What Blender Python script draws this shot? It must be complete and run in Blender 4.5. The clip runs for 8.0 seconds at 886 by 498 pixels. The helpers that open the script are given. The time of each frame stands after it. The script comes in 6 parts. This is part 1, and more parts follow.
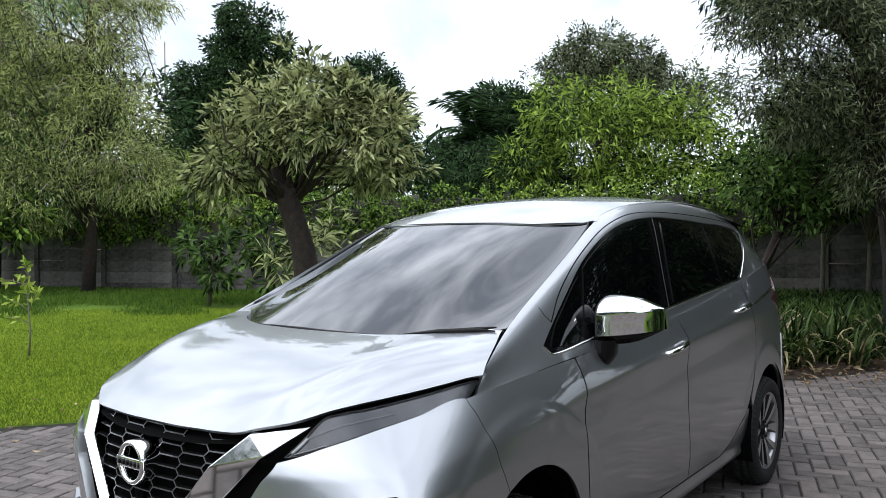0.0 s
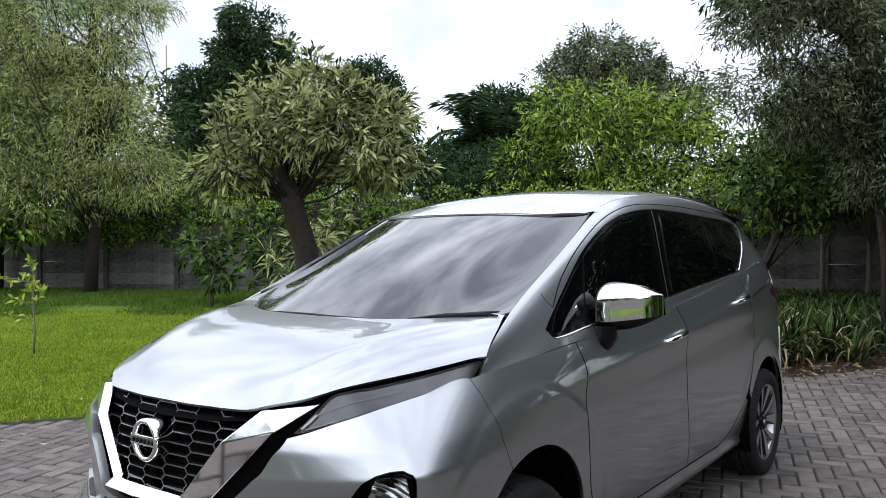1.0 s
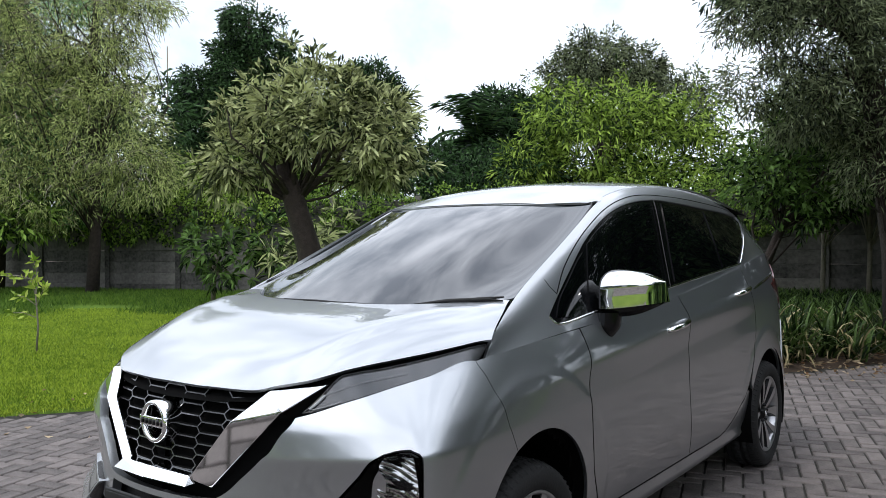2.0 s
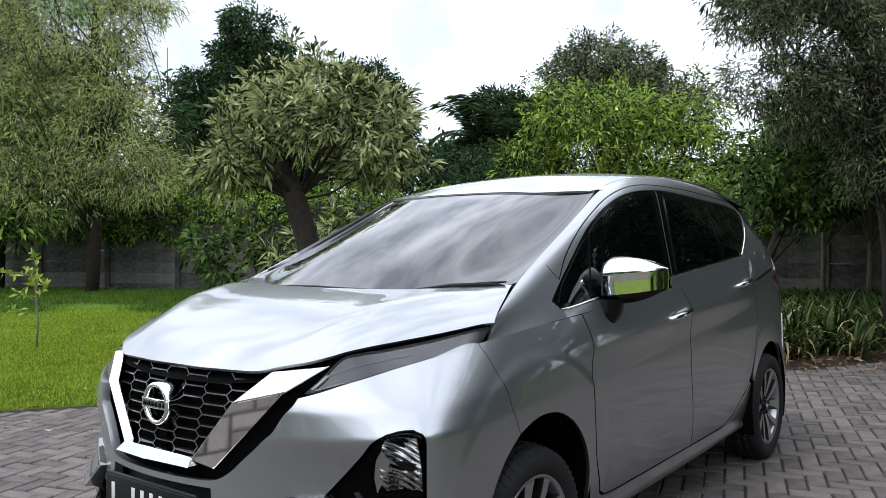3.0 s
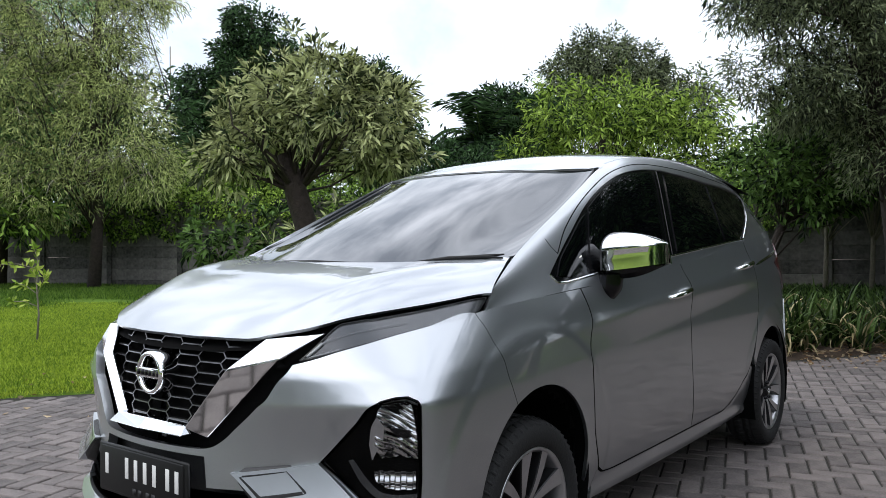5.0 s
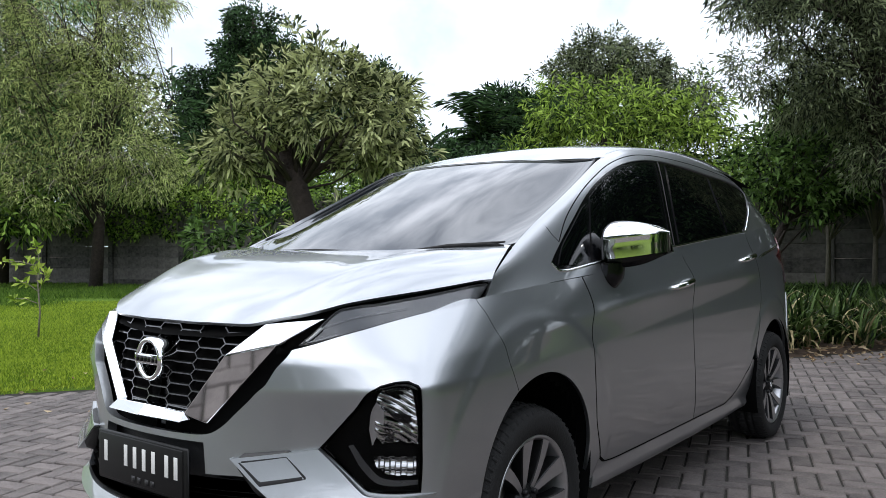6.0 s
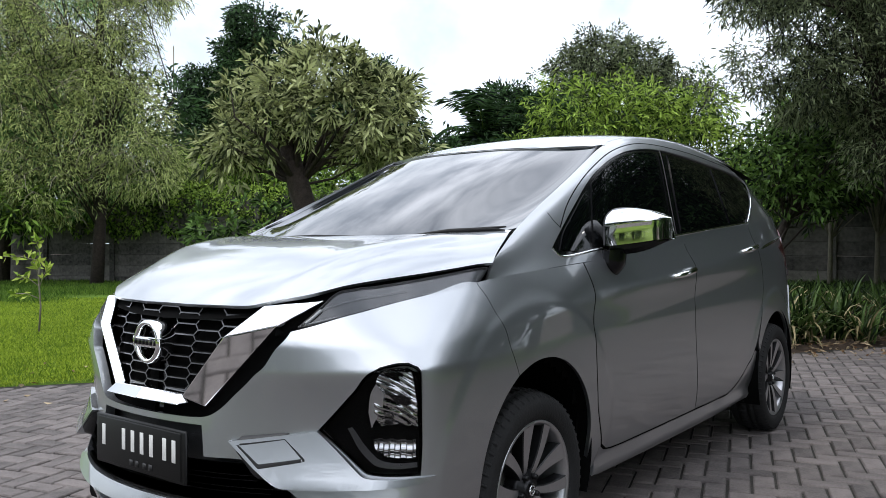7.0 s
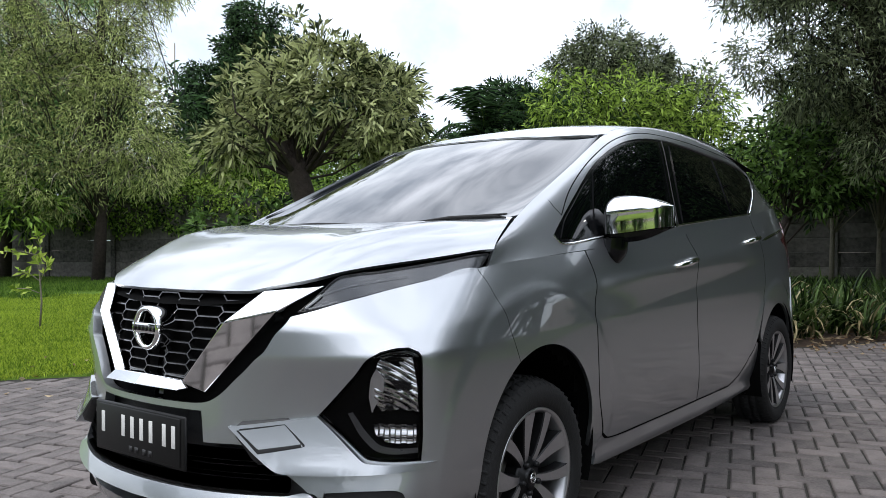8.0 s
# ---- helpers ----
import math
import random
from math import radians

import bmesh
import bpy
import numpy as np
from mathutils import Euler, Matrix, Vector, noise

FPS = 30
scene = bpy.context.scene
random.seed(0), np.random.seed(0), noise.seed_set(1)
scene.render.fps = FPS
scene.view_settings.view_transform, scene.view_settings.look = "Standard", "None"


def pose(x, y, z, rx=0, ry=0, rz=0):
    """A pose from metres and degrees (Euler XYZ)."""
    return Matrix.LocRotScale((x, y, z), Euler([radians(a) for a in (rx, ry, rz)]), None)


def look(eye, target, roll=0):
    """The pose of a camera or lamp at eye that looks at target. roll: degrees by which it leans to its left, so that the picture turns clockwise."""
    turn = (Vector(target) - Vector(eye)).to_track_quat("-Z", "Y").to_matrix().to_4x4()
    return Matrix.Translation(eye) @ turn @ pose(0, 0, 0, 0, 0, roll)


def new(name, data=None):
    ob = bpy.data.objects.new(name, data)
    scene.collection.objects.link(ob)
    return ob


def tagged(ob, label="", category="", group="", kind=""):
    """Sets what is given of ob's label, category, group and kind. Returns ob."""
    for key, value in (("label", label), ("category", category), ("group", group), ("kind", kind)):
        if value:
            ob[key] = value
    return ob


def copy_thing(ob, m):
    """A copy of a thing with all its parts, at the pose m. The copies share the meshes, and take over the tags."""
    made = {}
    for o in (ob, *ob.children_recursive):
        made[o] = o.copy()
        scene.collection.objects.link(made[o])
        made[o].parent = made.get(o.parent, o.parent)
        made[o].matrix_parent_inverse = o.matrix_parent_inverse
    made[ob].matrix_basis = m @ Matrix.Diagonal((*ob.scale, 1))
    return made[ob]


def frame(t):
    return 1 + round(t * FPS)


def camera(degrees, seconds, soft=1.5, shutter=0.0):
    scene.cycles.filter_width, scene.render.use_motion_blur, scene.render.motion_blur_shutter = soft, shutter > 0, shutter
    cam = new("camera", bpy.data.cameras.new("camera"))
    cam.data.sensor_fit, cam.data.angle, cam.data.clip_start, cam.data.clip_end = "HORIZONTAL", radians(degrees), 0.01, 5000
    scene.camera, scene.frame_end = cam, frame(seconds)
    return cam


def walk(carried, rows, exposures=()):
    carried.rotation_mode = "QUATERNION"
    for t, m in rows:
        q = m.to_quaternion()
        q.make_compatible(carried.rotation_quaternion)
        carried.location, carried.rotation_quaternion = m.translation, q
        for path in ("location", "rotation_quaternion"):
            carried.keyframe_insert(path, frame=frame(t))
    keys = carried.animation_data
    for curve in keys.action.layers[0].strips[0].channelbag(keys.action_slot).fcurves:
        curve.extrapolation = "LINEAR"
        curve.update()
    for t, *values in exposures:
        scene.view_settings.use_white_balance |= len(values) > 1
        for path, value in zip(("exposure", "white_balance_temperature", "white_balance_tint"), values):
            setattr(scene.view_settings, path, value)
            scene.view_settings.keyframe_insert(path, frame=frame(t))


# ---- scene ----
cam = camera(57.7, 8.0, soft=0.8)
PATH = [
    (0, (2.157, -2.179, 1.48), (0.958, -0.578, 1.447), -0.3),
    (0.5, (2.172, -2.213, 1.448), (0.974, -0.612, 1.418), -0.3),
    (1, (2.19, -2.245, 1.421), (0.99, -0.645, 1.397), -0.3),
    (1.5, (2.197, -2.268, 1.395), (0.996, -0.669, 1.373), -0.3),
    (3, (2.184, -2.283, 1.302), (0.984, -0.683, 1.289), -0.2),
    (3.5, (2.189, -2.275, 1.276), (0.987, -0.677, 1.262), -0.2),
    (4, (2.187, -2.266, 1.247), (0.984, -0.668, 1.234), -0.3),
    (4.5, (2.186, -2.259, 1.224), (0.982, -0.662, 1.211), -0.2),
    (6, (2.179, -2.24, 1.157), (0.971, -0.647, 1.147), -0.2),
    (6.5, (2.175, -2.232, 1.126), (0.964, -0.641, 1.119), -0.2),
    (7, (2.171, -2.224, 1.106), (0.96, -0.633, 1.095), -0.1),
    (7.5, (2.168, -2.22, 1.09), (0.957, -0.629, 1.075), -0.0),
    (8, (2.165, -2.214, 1.069), (0.951, -0.624, 1.053), -0.1),
]
walk(cam, [(t, look(eye, target, roll)) for t, eye, target, roll in PATH])

# ---- light: bright overcast sky, soft high sun ----
world = bpy.data.worlds.new("overcast_sky")
scene.world = world
world.use_nodes = True


def sky_nodes():
    nt = world.node_tree
    n, l = nt.nodes, nt.links
    n.clear()
    out, bg = n.new("ShaderNodeOutputWorld"), n.new("ShaderNodeBackground")
    sky = n.new("ShaderNodeTexSky")
    sky.sky_type, sky.sun_disc = "NISHITA", False
    sky.sun_elevation, sky.sun_rotation = radians(62), radians(159)
    sky.air_density, sky.dust_density = 1.0, 2.0
    co, mp = n.new("ShaderNodeTexCoord"), n.new("ShaderNodeMapping")
    mp.inputs["Scale"].default_value, mp.inputs["Rotation"].default_value = (1.7, 1.25, 1.7), (0, 0, 0.5)
    cl = n.new("ShaderNodeTexNoise")
    cl.inputs["Scale"].default_value, cl.inputs["Detail"].default_value = 4.4, 8.0
    cl.inputs["Roughness"].default_value, cl.inputs["Distortion"].default_value = 0.52, 0.0
    r1 = n.new("ShaderNodeValToRGB")
    r1.color_ramp.elements[0].position, r1.color_ramp.elements[0].color = 0.28, (4.6, 5.25, 6.1, 1)
    r1.color_ramp.elements[1].position, r1.color_ramp.elements[1].color = 0.64, (8.5, 9.1, 10.0, 1)
    r2 = n.new("ShaderNodeValToRGB")
    r2.color_ramp.elements[0].position, r2.color_ramp.elements[0].color = 0.35, (6.0, 6.6, 7.8, 1)
    r2.color_ramp.elements[1].position, r2.color_ramp.elements[1].color = 0.63, (15.6, 16.4, 18.2, 1)
    sep, up, haze = n.new("ShaderNodeSeparateXYZ"), n.new("ShaderNodeMapRange"), n.new("ShaderNodeMix")
    up.inputs["From Min"].default_value, up.inputs["From Max"].default_value = 0.30, 0.62
    haze.data_type = "RGBA"
    l.new(co.outputs["Generated"], sep.inputs["Vector"])
    l.new(sep.outputs["Z"], up.inputs["Value"])
    l.new(up.outputs["Result"], haze.inputs["Factor"])
    l.new(cl.outputs["Fac"], r2.inputs["Fac"])
    l.new(r1.outputs["Color"], haze.inputs["A"])
    l.new(r2.outputs["Color"], haze.inputs["B"])
    mx = n.new("ShaderNodeMix")
    mx.data_type, mx.blend_type = "RGBA", "MIX"
    mx.inputs["Factor"].default_value = CLOUD
    bg.inputs["Strength"].default_value = SKY
    l.new(co.outputs["Generated"], mp.inputs["Vector"])
    l.new(mp.outputs["Vector"], cl.inputs["Vector"])
    l.new(cl.outputs["Fac"], r1.inputs["Fac"])
    l.new(sky.outputs["Color"], mx.inputs["A"])
    l.new(haze.outputs["Result"], mx.inputs["B"])
    l.new(mx.outputs["Result"], bg.inputs["Color"])
    l.new(bg.outputs["Background"], out.inputs["Surface"])


CLOUD, SKY = 0.9, 0.174
sky_nodes()
sun = new("sun", bpy.data.lights.new("sun", "SUN"))
sun.data.energy, sun.data.angle, sun.data.color = 1.4, radians(14), (1.0, 0.97, 0.93)
sun.matrix_world = look((-5, -13, 27), (0, 0, 0))

# ---- materials ----


def mat(name, a, b=None, rough=0.6, metal=0.0, scale=6.0, bump=0.0, bscale=60.0, coat=0.0, spec=0.5, rand=0.0, island=False, rvar=0.0, trans=0.0):
    """A Principled material: two colours mixed by noise at two scales, optional bump, coat and per-piece variation."""
    m = bpy.data.materials.new(name)
    m.use_nodes = True
    n, l = m.node_tree.nodes, m.node_tree.links
    p = n["Principled BSDF"]
    p.inputs["Roughness"].default_value, p.inputs["Metallic"].default_value = rough, metal
    p.inputs["Coat Weight"].default_value, p.inputs["Coat Roughness"].default_value = coat, 0.03
    p.inputs["Specular IOR Level"].default_value = spec
    b = b or a
    co = n.new("ShaderNodeTexCoord")
    n1, n2 = n.new("ShaderNodeTexNoise"), n.new("ShaderNodeTexNoise")
    n1.inputs["Scale"].default_value, n2.inputs["Scale"].default_value = scale, scale * 9
    n1.inputs["Detail"].default_value = n2.inputs["Detail"].default_value = 5
    l.new(co.outputs["Object"], n1.inputs["Vector"])
    l.new(co.outputs["Object"], n2.inputs["Vector"])
    add = n.new("ShaderNodeMath")
    add.operation = "MULTIPLY_ADD"
    add.inputs[1].default_value = 0.45
    l.new(n2.outputs["Fac"], add.inputs[0])
    half = n.new("ShaderNodeMath")
    half.operation = "MULTIPLY"
    half.inputs[1].default_value = 0.6
    l.new(n1.outputs["Fac"], half.inputs[0])
    l.new(half.outputs[0], add.inputs[2])
    fac = add.outputs[0]
    if rand:
        rn = n.new("ShaderNodeNewGeometry") if island else n.new("ShaderNodeObjectInfo")
        rs = n.new("ShaderNodeMath")
        rs.operation = "MULTIPLY_ADD"
        rs.inputs[1].default_value = rand
        l.new(rn.outputs["Random Per Island" if island else "Random"], rs.inputs[0])
        l.new(fac, rs.inputs[2])
        sh = n.new("ShaderNodeMath")
        sh.operation = "SUBTRACT"
        sh.inputs[1].default_value = rand / 2
        l.new(rs.outputs[0], sh.inputs[0])
        fac = sh.outputs[0]
    ramp = n.new("ShaderNodeValToRGB")
    ramp.color_ramp.elements[0].position, ramp.color_ramp.elements[0].color = 0.28, (*a, 1)
    ramp.color_ramp.elements[1].position, ramp.color_ramp.elements[1].color = 0.76, (*b, 1)
    l.new(fac, ramp.inputs["Fac"])
    l.new(ramp.outputs["Color"], p.inputs["Base Color"])
    if rvar:
        mr = n.new("ShaderNodeMapRange")
        mr.inputs["To Min"].default_value, mr.inputs["To Max"].default_value = rough - rvar, rough + rvar
        l.new(n1.outputs["Fac"], mr.inputs["Value"])
        l.new(mr.outputs["Result"], p.inputs["Roughness"])
    if bump:
        bp, nb = n.new("ShaderNodeBump"), n.new("ShaderNodeTexNoise")
        nb.inputs["Scale"].default_value, nb.inputs["Detail"].default_value = bscale, 6
        bp.inputs["Strength"].default_value, bp.inputs["Distance"].default_value = bump, 0.02
        l.new(co.outputs["Object"], nb.inputs["Vector"])
        l.new(nb.outputs["Fac"], bp.inputs["Height"])
        l.new(bp.outputs["Normal"], p.inputs["Normal"])
    if trans:
        tr, ms = n.new("ShaderNodeBsdfTranslucent"), n.new("ShaderNodeMixShader")
        ms.inputs["Fac"].default_value = trans
        l.new(ramp.outputs["Color"], tr.inputs["Color"])
        l.new(p.outputs["BSDF"], ms.inputs[1])
        l.new(tr.outputs["BSDF"], ms.inputs[2])
        l.new(ms.outputs["Shader"], n["Material Output"].inputs["Surface"])
    return m


def leaf_mat(name, a, b, rough=0.55, spec=0.14):
    return mat(name, a, b, rough=rough, scale=1.1, rand=0.75, island=True, trans=0.24, spec=spec)


M_SOIL = mat("soil", (0.035, 0.024, 0.016), (0.09, 0.06, 0.04), 0.95, scale=3, bump=0.6, bscale=30)
M_LAWN = mat("lawn_soil", (0.05, 0.09, 0.012), (0.11, 0.19, 0.025), 0.95, spec=0.1, scale=0.9, bump=0.5, bscale=50)
M_YARD = mat("yard_turf", (0.07, 0.115, 0.018), (0.17, 0.235, 0.04), 0.95, spec=0.1, scale=0.7, bump=0.8, bscale=40)
M_GRASS = leaf_mat("grass_blade", (0.10, 0.175, 0.013), (0.36, 0.46, 0.05))
M_PAVER = mat("paver", (0.066, 0.058, 0.055), (0.185, 0.160, 0.150), 0.85, scale=8.0, bump=0.5, bscale=160, rand=0.32)
M_PAVERS = mat("paver_field", (0.066, 0.058, 0.055), (0.185, 0.160, 0.150), 0.85, scale=8.0, bump=0.5, bscale=160, rand=0.32, island=True)
M_JOINT = mat("paver_joint", (0.012, 0.011, 0.009), (0.035, 0.032, 0.025), 0.95, scale=8, bump=0.4)
M_CONC = mat("wall_concrete", (0.010, 0.0105, 0.009), (0.165, 0.155, 0.14), 0.9, scale=1.6, bump=0.5, bscale=40, rand=0.22)
M_BARK = mat("bark", (0.008, 0.006, 0.005), (0.055, 0.039, 0.031), 0.95, scale=14, bump=1.0, bscale=34)
M_BARKG = mat("grey_bark", (0.10, 0.085, 0.065), (0.26, 0.23, 0.18), 0.9, scale=6, bump=0.8, bscale=28)
M_TWIG = mat("pale_twig", (0.16, 0.14, 0.10), (0.34, 0.31, 0.23), 0.85)
# Low ends kept very dark: shade inside the crowns is put into the colours.
M_LEAF_TAB = leaf_mat("silvery_leaf", (0.026, 0.038, 0.012), (0.54, 0.58, 0.28))
M_LEAF_FEATHER = leaf_mat("feathery_leaf", (0.028, 0.048, 0.015), (0.58, 0.65, 0.25))
M_LEAF_PINE = leaf_mat("needle_leaf", (0.018, 0.054, 0.020), (0.36, 0.62, 0.24))
M_LEAF_DARK = leaf_mat("dark_shade_leaf", (0.003, 0.009, 0.004), (0.065, 0.13, 0.045))
# Mid leaf again, with shade put into a darker colour.
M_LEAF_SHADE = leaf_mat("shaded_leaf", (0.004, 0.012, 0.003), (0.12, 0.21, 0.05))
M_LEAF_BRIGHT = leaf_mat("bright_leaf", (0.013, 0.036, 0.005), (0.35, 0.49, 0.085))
M_LEAF_MID = leaf_mat("mid_leaf", (0.006, 0.020, 0.004), (0.25, 0.39, 0.07))
M_LEAF_GREY = leaf_mat("grey_leaf", (0.010, 0.016, 0.007), (0.21, 0.25, 0.13))
M_LEAF_STRAP = leaf_mat("strap_leaf", (0.006, 0.015, 0.004), (0.09, 0.15, 0.04), 0.4)
M_TALL = leaf_mat("tall_grass_blade", (0.04, 0.09, 0.012), (0.13, 0.22, 0.03))
M_LEAF_YOUNG = leaf_mat("young_leaf", (0.16, 0.26, 0.03), (0.46, 0.54, 0.11))
M_STRAW = leaf_mat("straw_leaf", (0.18, 0.15, 0.07), (0.42, 0.36, 0.2))
M_DRY = leaf_mat("dry_leaf", (0.16, 0.09, 0.045), (0.5, 0.4, 0.26))

# ---- mesh helpers ----
Z = Vector((0, 0, 1))


def mesh_ob(name, bm, material, parent=None, label="", smooth=True):
    me = bpy.data.meshes.new(name)
    bm.normal_update()
    bm.to_mesh(me)
    bm.free()
    if smooth:
        me.polygons.foreach_set("use_smooth", [True] * len(me.polygons))
    me.materials.append(material)
    ob = new(name, me)
    if parent:
        ob.parent = parent
    if label:
        tagged(ob, label)
    return ob


def raw_ob(name, verts, faces, material, parent=None, label="", smooth=True):
    me = bpy.data.meshes.new(name)
    me.from_pydata(verts if isinstance(verts, list) else verts.tolist(), [], faces if isinstance(faces, list) else faces.tolist())
    if smooth:
        me.polygons.foreach_set("use_smooth", [True] * len(me.polygons))
    me.materials.append(material)
    ob = new(name, me)
    if parent:
        ob.parent = parent
    if label:
        tagged(ob, label)
    return ob


part = mesh_ob


def thing(name, loc, label, category, group="", kind=""):
    ob = new(name)
    ob.location = loc
    ob.empty_display_size = 0.1
    return tagged(ob, label, category, group, kind)


def tube(bm, pts, radii, n=8):
    """A tapered tube along pts."""
    pts = [Vector(p) for p in pts]
    rings = []
    side = None
    for i, p in enumerate(pts):
        d = (pts[min(i + 1, len(pts) - 1)] - pts[max(i - 1, 0)]).normalized()
        if side is None:
            side = d.orthogonal().normalized()
        side = (side - d * side.dot(d)).normalized()
        up = d.cross(side)
        r = radii[i] if isinstance(radii, (list, tuple)) else radii
        rings.append([bm.verts.new(p + (side * math.cos(6.2832 * k / n) + up * math.sin(6.2832 * k / n)) * r) for k in range(n)])
    for a, b in zip(rings, rings[1:]):
        for k in range(n):
            bm.faces.new((a[k], a[(k + 1) % n], b[(k + 1) % n], b[k]))
    bm.faces.new(rings[0][::-1])
    bm.faces.new(rings[-1])


def box(bm, lo, hi, bevel=0.0):
    m = Matrix.LocRotScale([(a + b) / 2 for a, b in zip(lo, hi)], None, [b - a for a, b in zip(lo, hi)])
    vs = bmesh.ops.create_cube(bm, size=1, matrix=m)["verts"]
    if bevel:
        es = list({e for v in vs for e in v.link_edges})
        bmesh.ops.bevel(bm, geom=es, offset=bevel, segments=2, affect="EDGES", profile=0.5)


def leaves(rng, centres, dirs, length, width, fold=0.25, droop=0.15):
    """Folded rhomb leaves as vertex and face arrays: one leaf of four points at each centre, along its direction."""
    n = len(centres)
    d = dirs / np.maximum(np.linalg.norm(dirs, axis=1, keepdims=True), 1e-6)
    r = rng.normal(size=(n, 3))
    s = np.cross(d, r)
    s /= np.maximum(np.linalg.norm(s, axis=1, keepdims=True), 1e-6)
    u = np.cross(s, d)
    ln = length * rng.uniform(0.65, 1.25, (n, 1))
    wd = width * rng.uniform(0.7, 1.2, (n, 1)) / 2
    mid = centres + d * ln * 0.5
    v = np.stack([centres, mid + s * wd + u * wd * fold, centres + d * ln - np.array([[0, 0, 1.0]]) * ln * droop, mid - s * wd + u * wd * fold], 1).reshape(-1, 3)
    k = np.arange(n)[:, None] * 4
    f = np.concatenate([k + np.array([[0, 1, 2]]), k + np.array([[0, 2, 3]])])
    return v, f


def clumps(rng, blobs, per_m2, seed_in=0.55):
    """Clump centres in ellipsoid blobs (centre, radii), denser to the outside, with their outward directions."""
    cs, os = [], []
    for c, r in blobs:
        c, r = np.array(c), np.array(r)
        n = max(6, int(per_m2 * (r[0] * r[1] + r[0] * r[2] + r[1] * r[2]) * 4))
        g = rng.normal(size=(n, 3))
        g /= np.linalg.norm(g, axis=1, keepdims=True)
        q = seed_in + (1.05 - seed_in) * rng.uniform(0, 1, (n, 1)) ** 0.6
        q *= 1 + rng.normal(size=(n, 1)) * 0.10
        q *= 1 + 0.22 * np.sin(g[:, :1] * 5 + c[0] * 3) * np.cos(g[:, 1:2] * 6 + c[1]) + 0.10 * np.sin(g[:, 2:] * 9)
        cs.append(c + g * r * q)
        os.append(g)
    return np.concatenate(cs), np.concatenate(os)


def spread(rng, cs, os, per, size, down=0.0, outward=0.8):
    """Leaf roots and directions: 'per' leaves radiating from each clump."""
    c = np.repeat(cs, per, 0)
    o = np.repeat(os, per, 0)
    d = rng.normal(size=c.shape) + o * outward
    d[:, 2] -= down
    d /= np.linalg.norm(d, axis=1, keepdims=True)
    return c + d * size * rng.uniform(0.0, 0.6, (len(c), 1)) + rng.normal(size=c.shape) * size * 0.25, d


def tree(name, trunk, radii, blobs, leaf, material, label, bark=None, seed=1, per_m2=9.0, per=12, size=0.3, down=0.1, limbs=14, outward=0.8, category="tree", group="", fork=0.6, fold=0.25, limb=1.0, twigs=0, twig=0.6):
    """A tapered trunk with limbs to the crown's clumps, and a crown of many leaves."""
    rng = np.random.default_rng(seed)
    root = thing(name, trunk[0], label, category, group)
    o = Vector(trunk[0])
    bm = bmesh.new()
    tube(bm, [Vector(p) - o for p in trunk], radii, 10)
    for v in bm.verts:
        v.co += Vector((noise.noise(v.co * 5), noise.noise(v.co * 5 + Vector((7, 0, 0))), 0)) * radii[0] * 0.18
    part("trunk", bm, bark or M_BARK, root)
    cs, os = clumps(rng, blobs, per_m2)
    bm = bmesh.new()
    k = len(trunk)
    for i in rng.choice(len(cs), min(limbs, len(cs)), replace=False):
        a = Vector(trunk[max(1, int(k * rng.uniform(fork, 1.0)) - 1 if k > 2 else 1)])
        b = Vector(cs[i])
        m1 = a.lerp(b, 0.35) + Vector(rng.normal(size=3)) * 0.08 * (b - a).length + Z * 0.10 * (b - a).length
        m2 = a.lerp(b, 0.7) + Vector(rng.normal(size=3)) * 0.08 * (b - a).length + Z * 0.06 * (b - a).length
        r = radii[-1] * rng.uniform(0.3, 0.6) * limb
        tube(bm, [p - o for p in (a, m1, m2, b)], [r, r * 0.7, r * 0.45, r * 0.15], 5)
    part("branchwork", bm, bark or M_BARK, root)
    if twigs:
        bm = bmesh.new()
        for i in rng.choice(len(cs), twigs):
            a = Vector(cs[i])
            h = Vector((rng.normal(), rng.normal(), 0)).normalized() * twig
            tube(bm, [a - o, a + h * 0.4 + Z * 0.12 * twig - o, a + h * 0.8 - Z * 0.1 * twig - o, a + h * 1.1 - Z * 0.6 * twig - o], [0.012, 0.010, 0.008, 0.004], 4)
        tagged(part("twig_mass", bm, M_TWIG, root), kind="stuff")
    c, d = spread(rng, cs, os, per, size, down, outward)
    v, f = leaves(rng, c - np.array(o), d, leaf[0], leaf[1], fold)
    tagged(raw_ob("crown", v, f, material, root, smooth=False), kind="stuff")
    return root


def spot(depth, side, z=0.0):
    """A place by metres ahead of and to the right of the first standpoint."""
    return (2.157 - 0.5994 * depth + 0.8004 * side, -2.179 + 0.8004 * depth + 0.5994 * side, z)


# ---- ground: one sheet to the horizon, paved yard, lawn ----
EDGE = [(-9.0, -9.0), (-5.6, -1.6), (-4.25, 0.9), (-2.2, 3.7), (0.0, 6.45), (0.75, 7.8), (2.6, 11.5), (8.0, 22.0)]


def edge_x(y):
    return float(np.interp(y, [p[1] for p in EDGE], [p[0] for p in EDGE]))


def ground():
    bm = bmesh.new()
    bmesh.ops.create_grid(bm, x_segments=60, y_segments=60, size=900)
    for v in bm.verts:
        v.co.z = -0.07
    tagged(mesh_ob("ground", bm, M_SOIL), "bare brown soil reaching away under the garden", "ground", kind="structure")


def lawn_z(x, y):
    """Height of the lawn: a low bank beside the paving that swells towards the wall."""
    d = x - edge_x(y)
    s = min(1.0, max(0.0, -d / 0.5))
    far = max(0.0, min(1.0, (y - 8.0) / 6.0)) * max(0.0, min(1.0, (x + 11.0) / 7.0))
    return 0.035 * s + 0.20 * far * s + 0.02 * noise.noise(Vector((x * 0.6, y * 0.6, 0)))


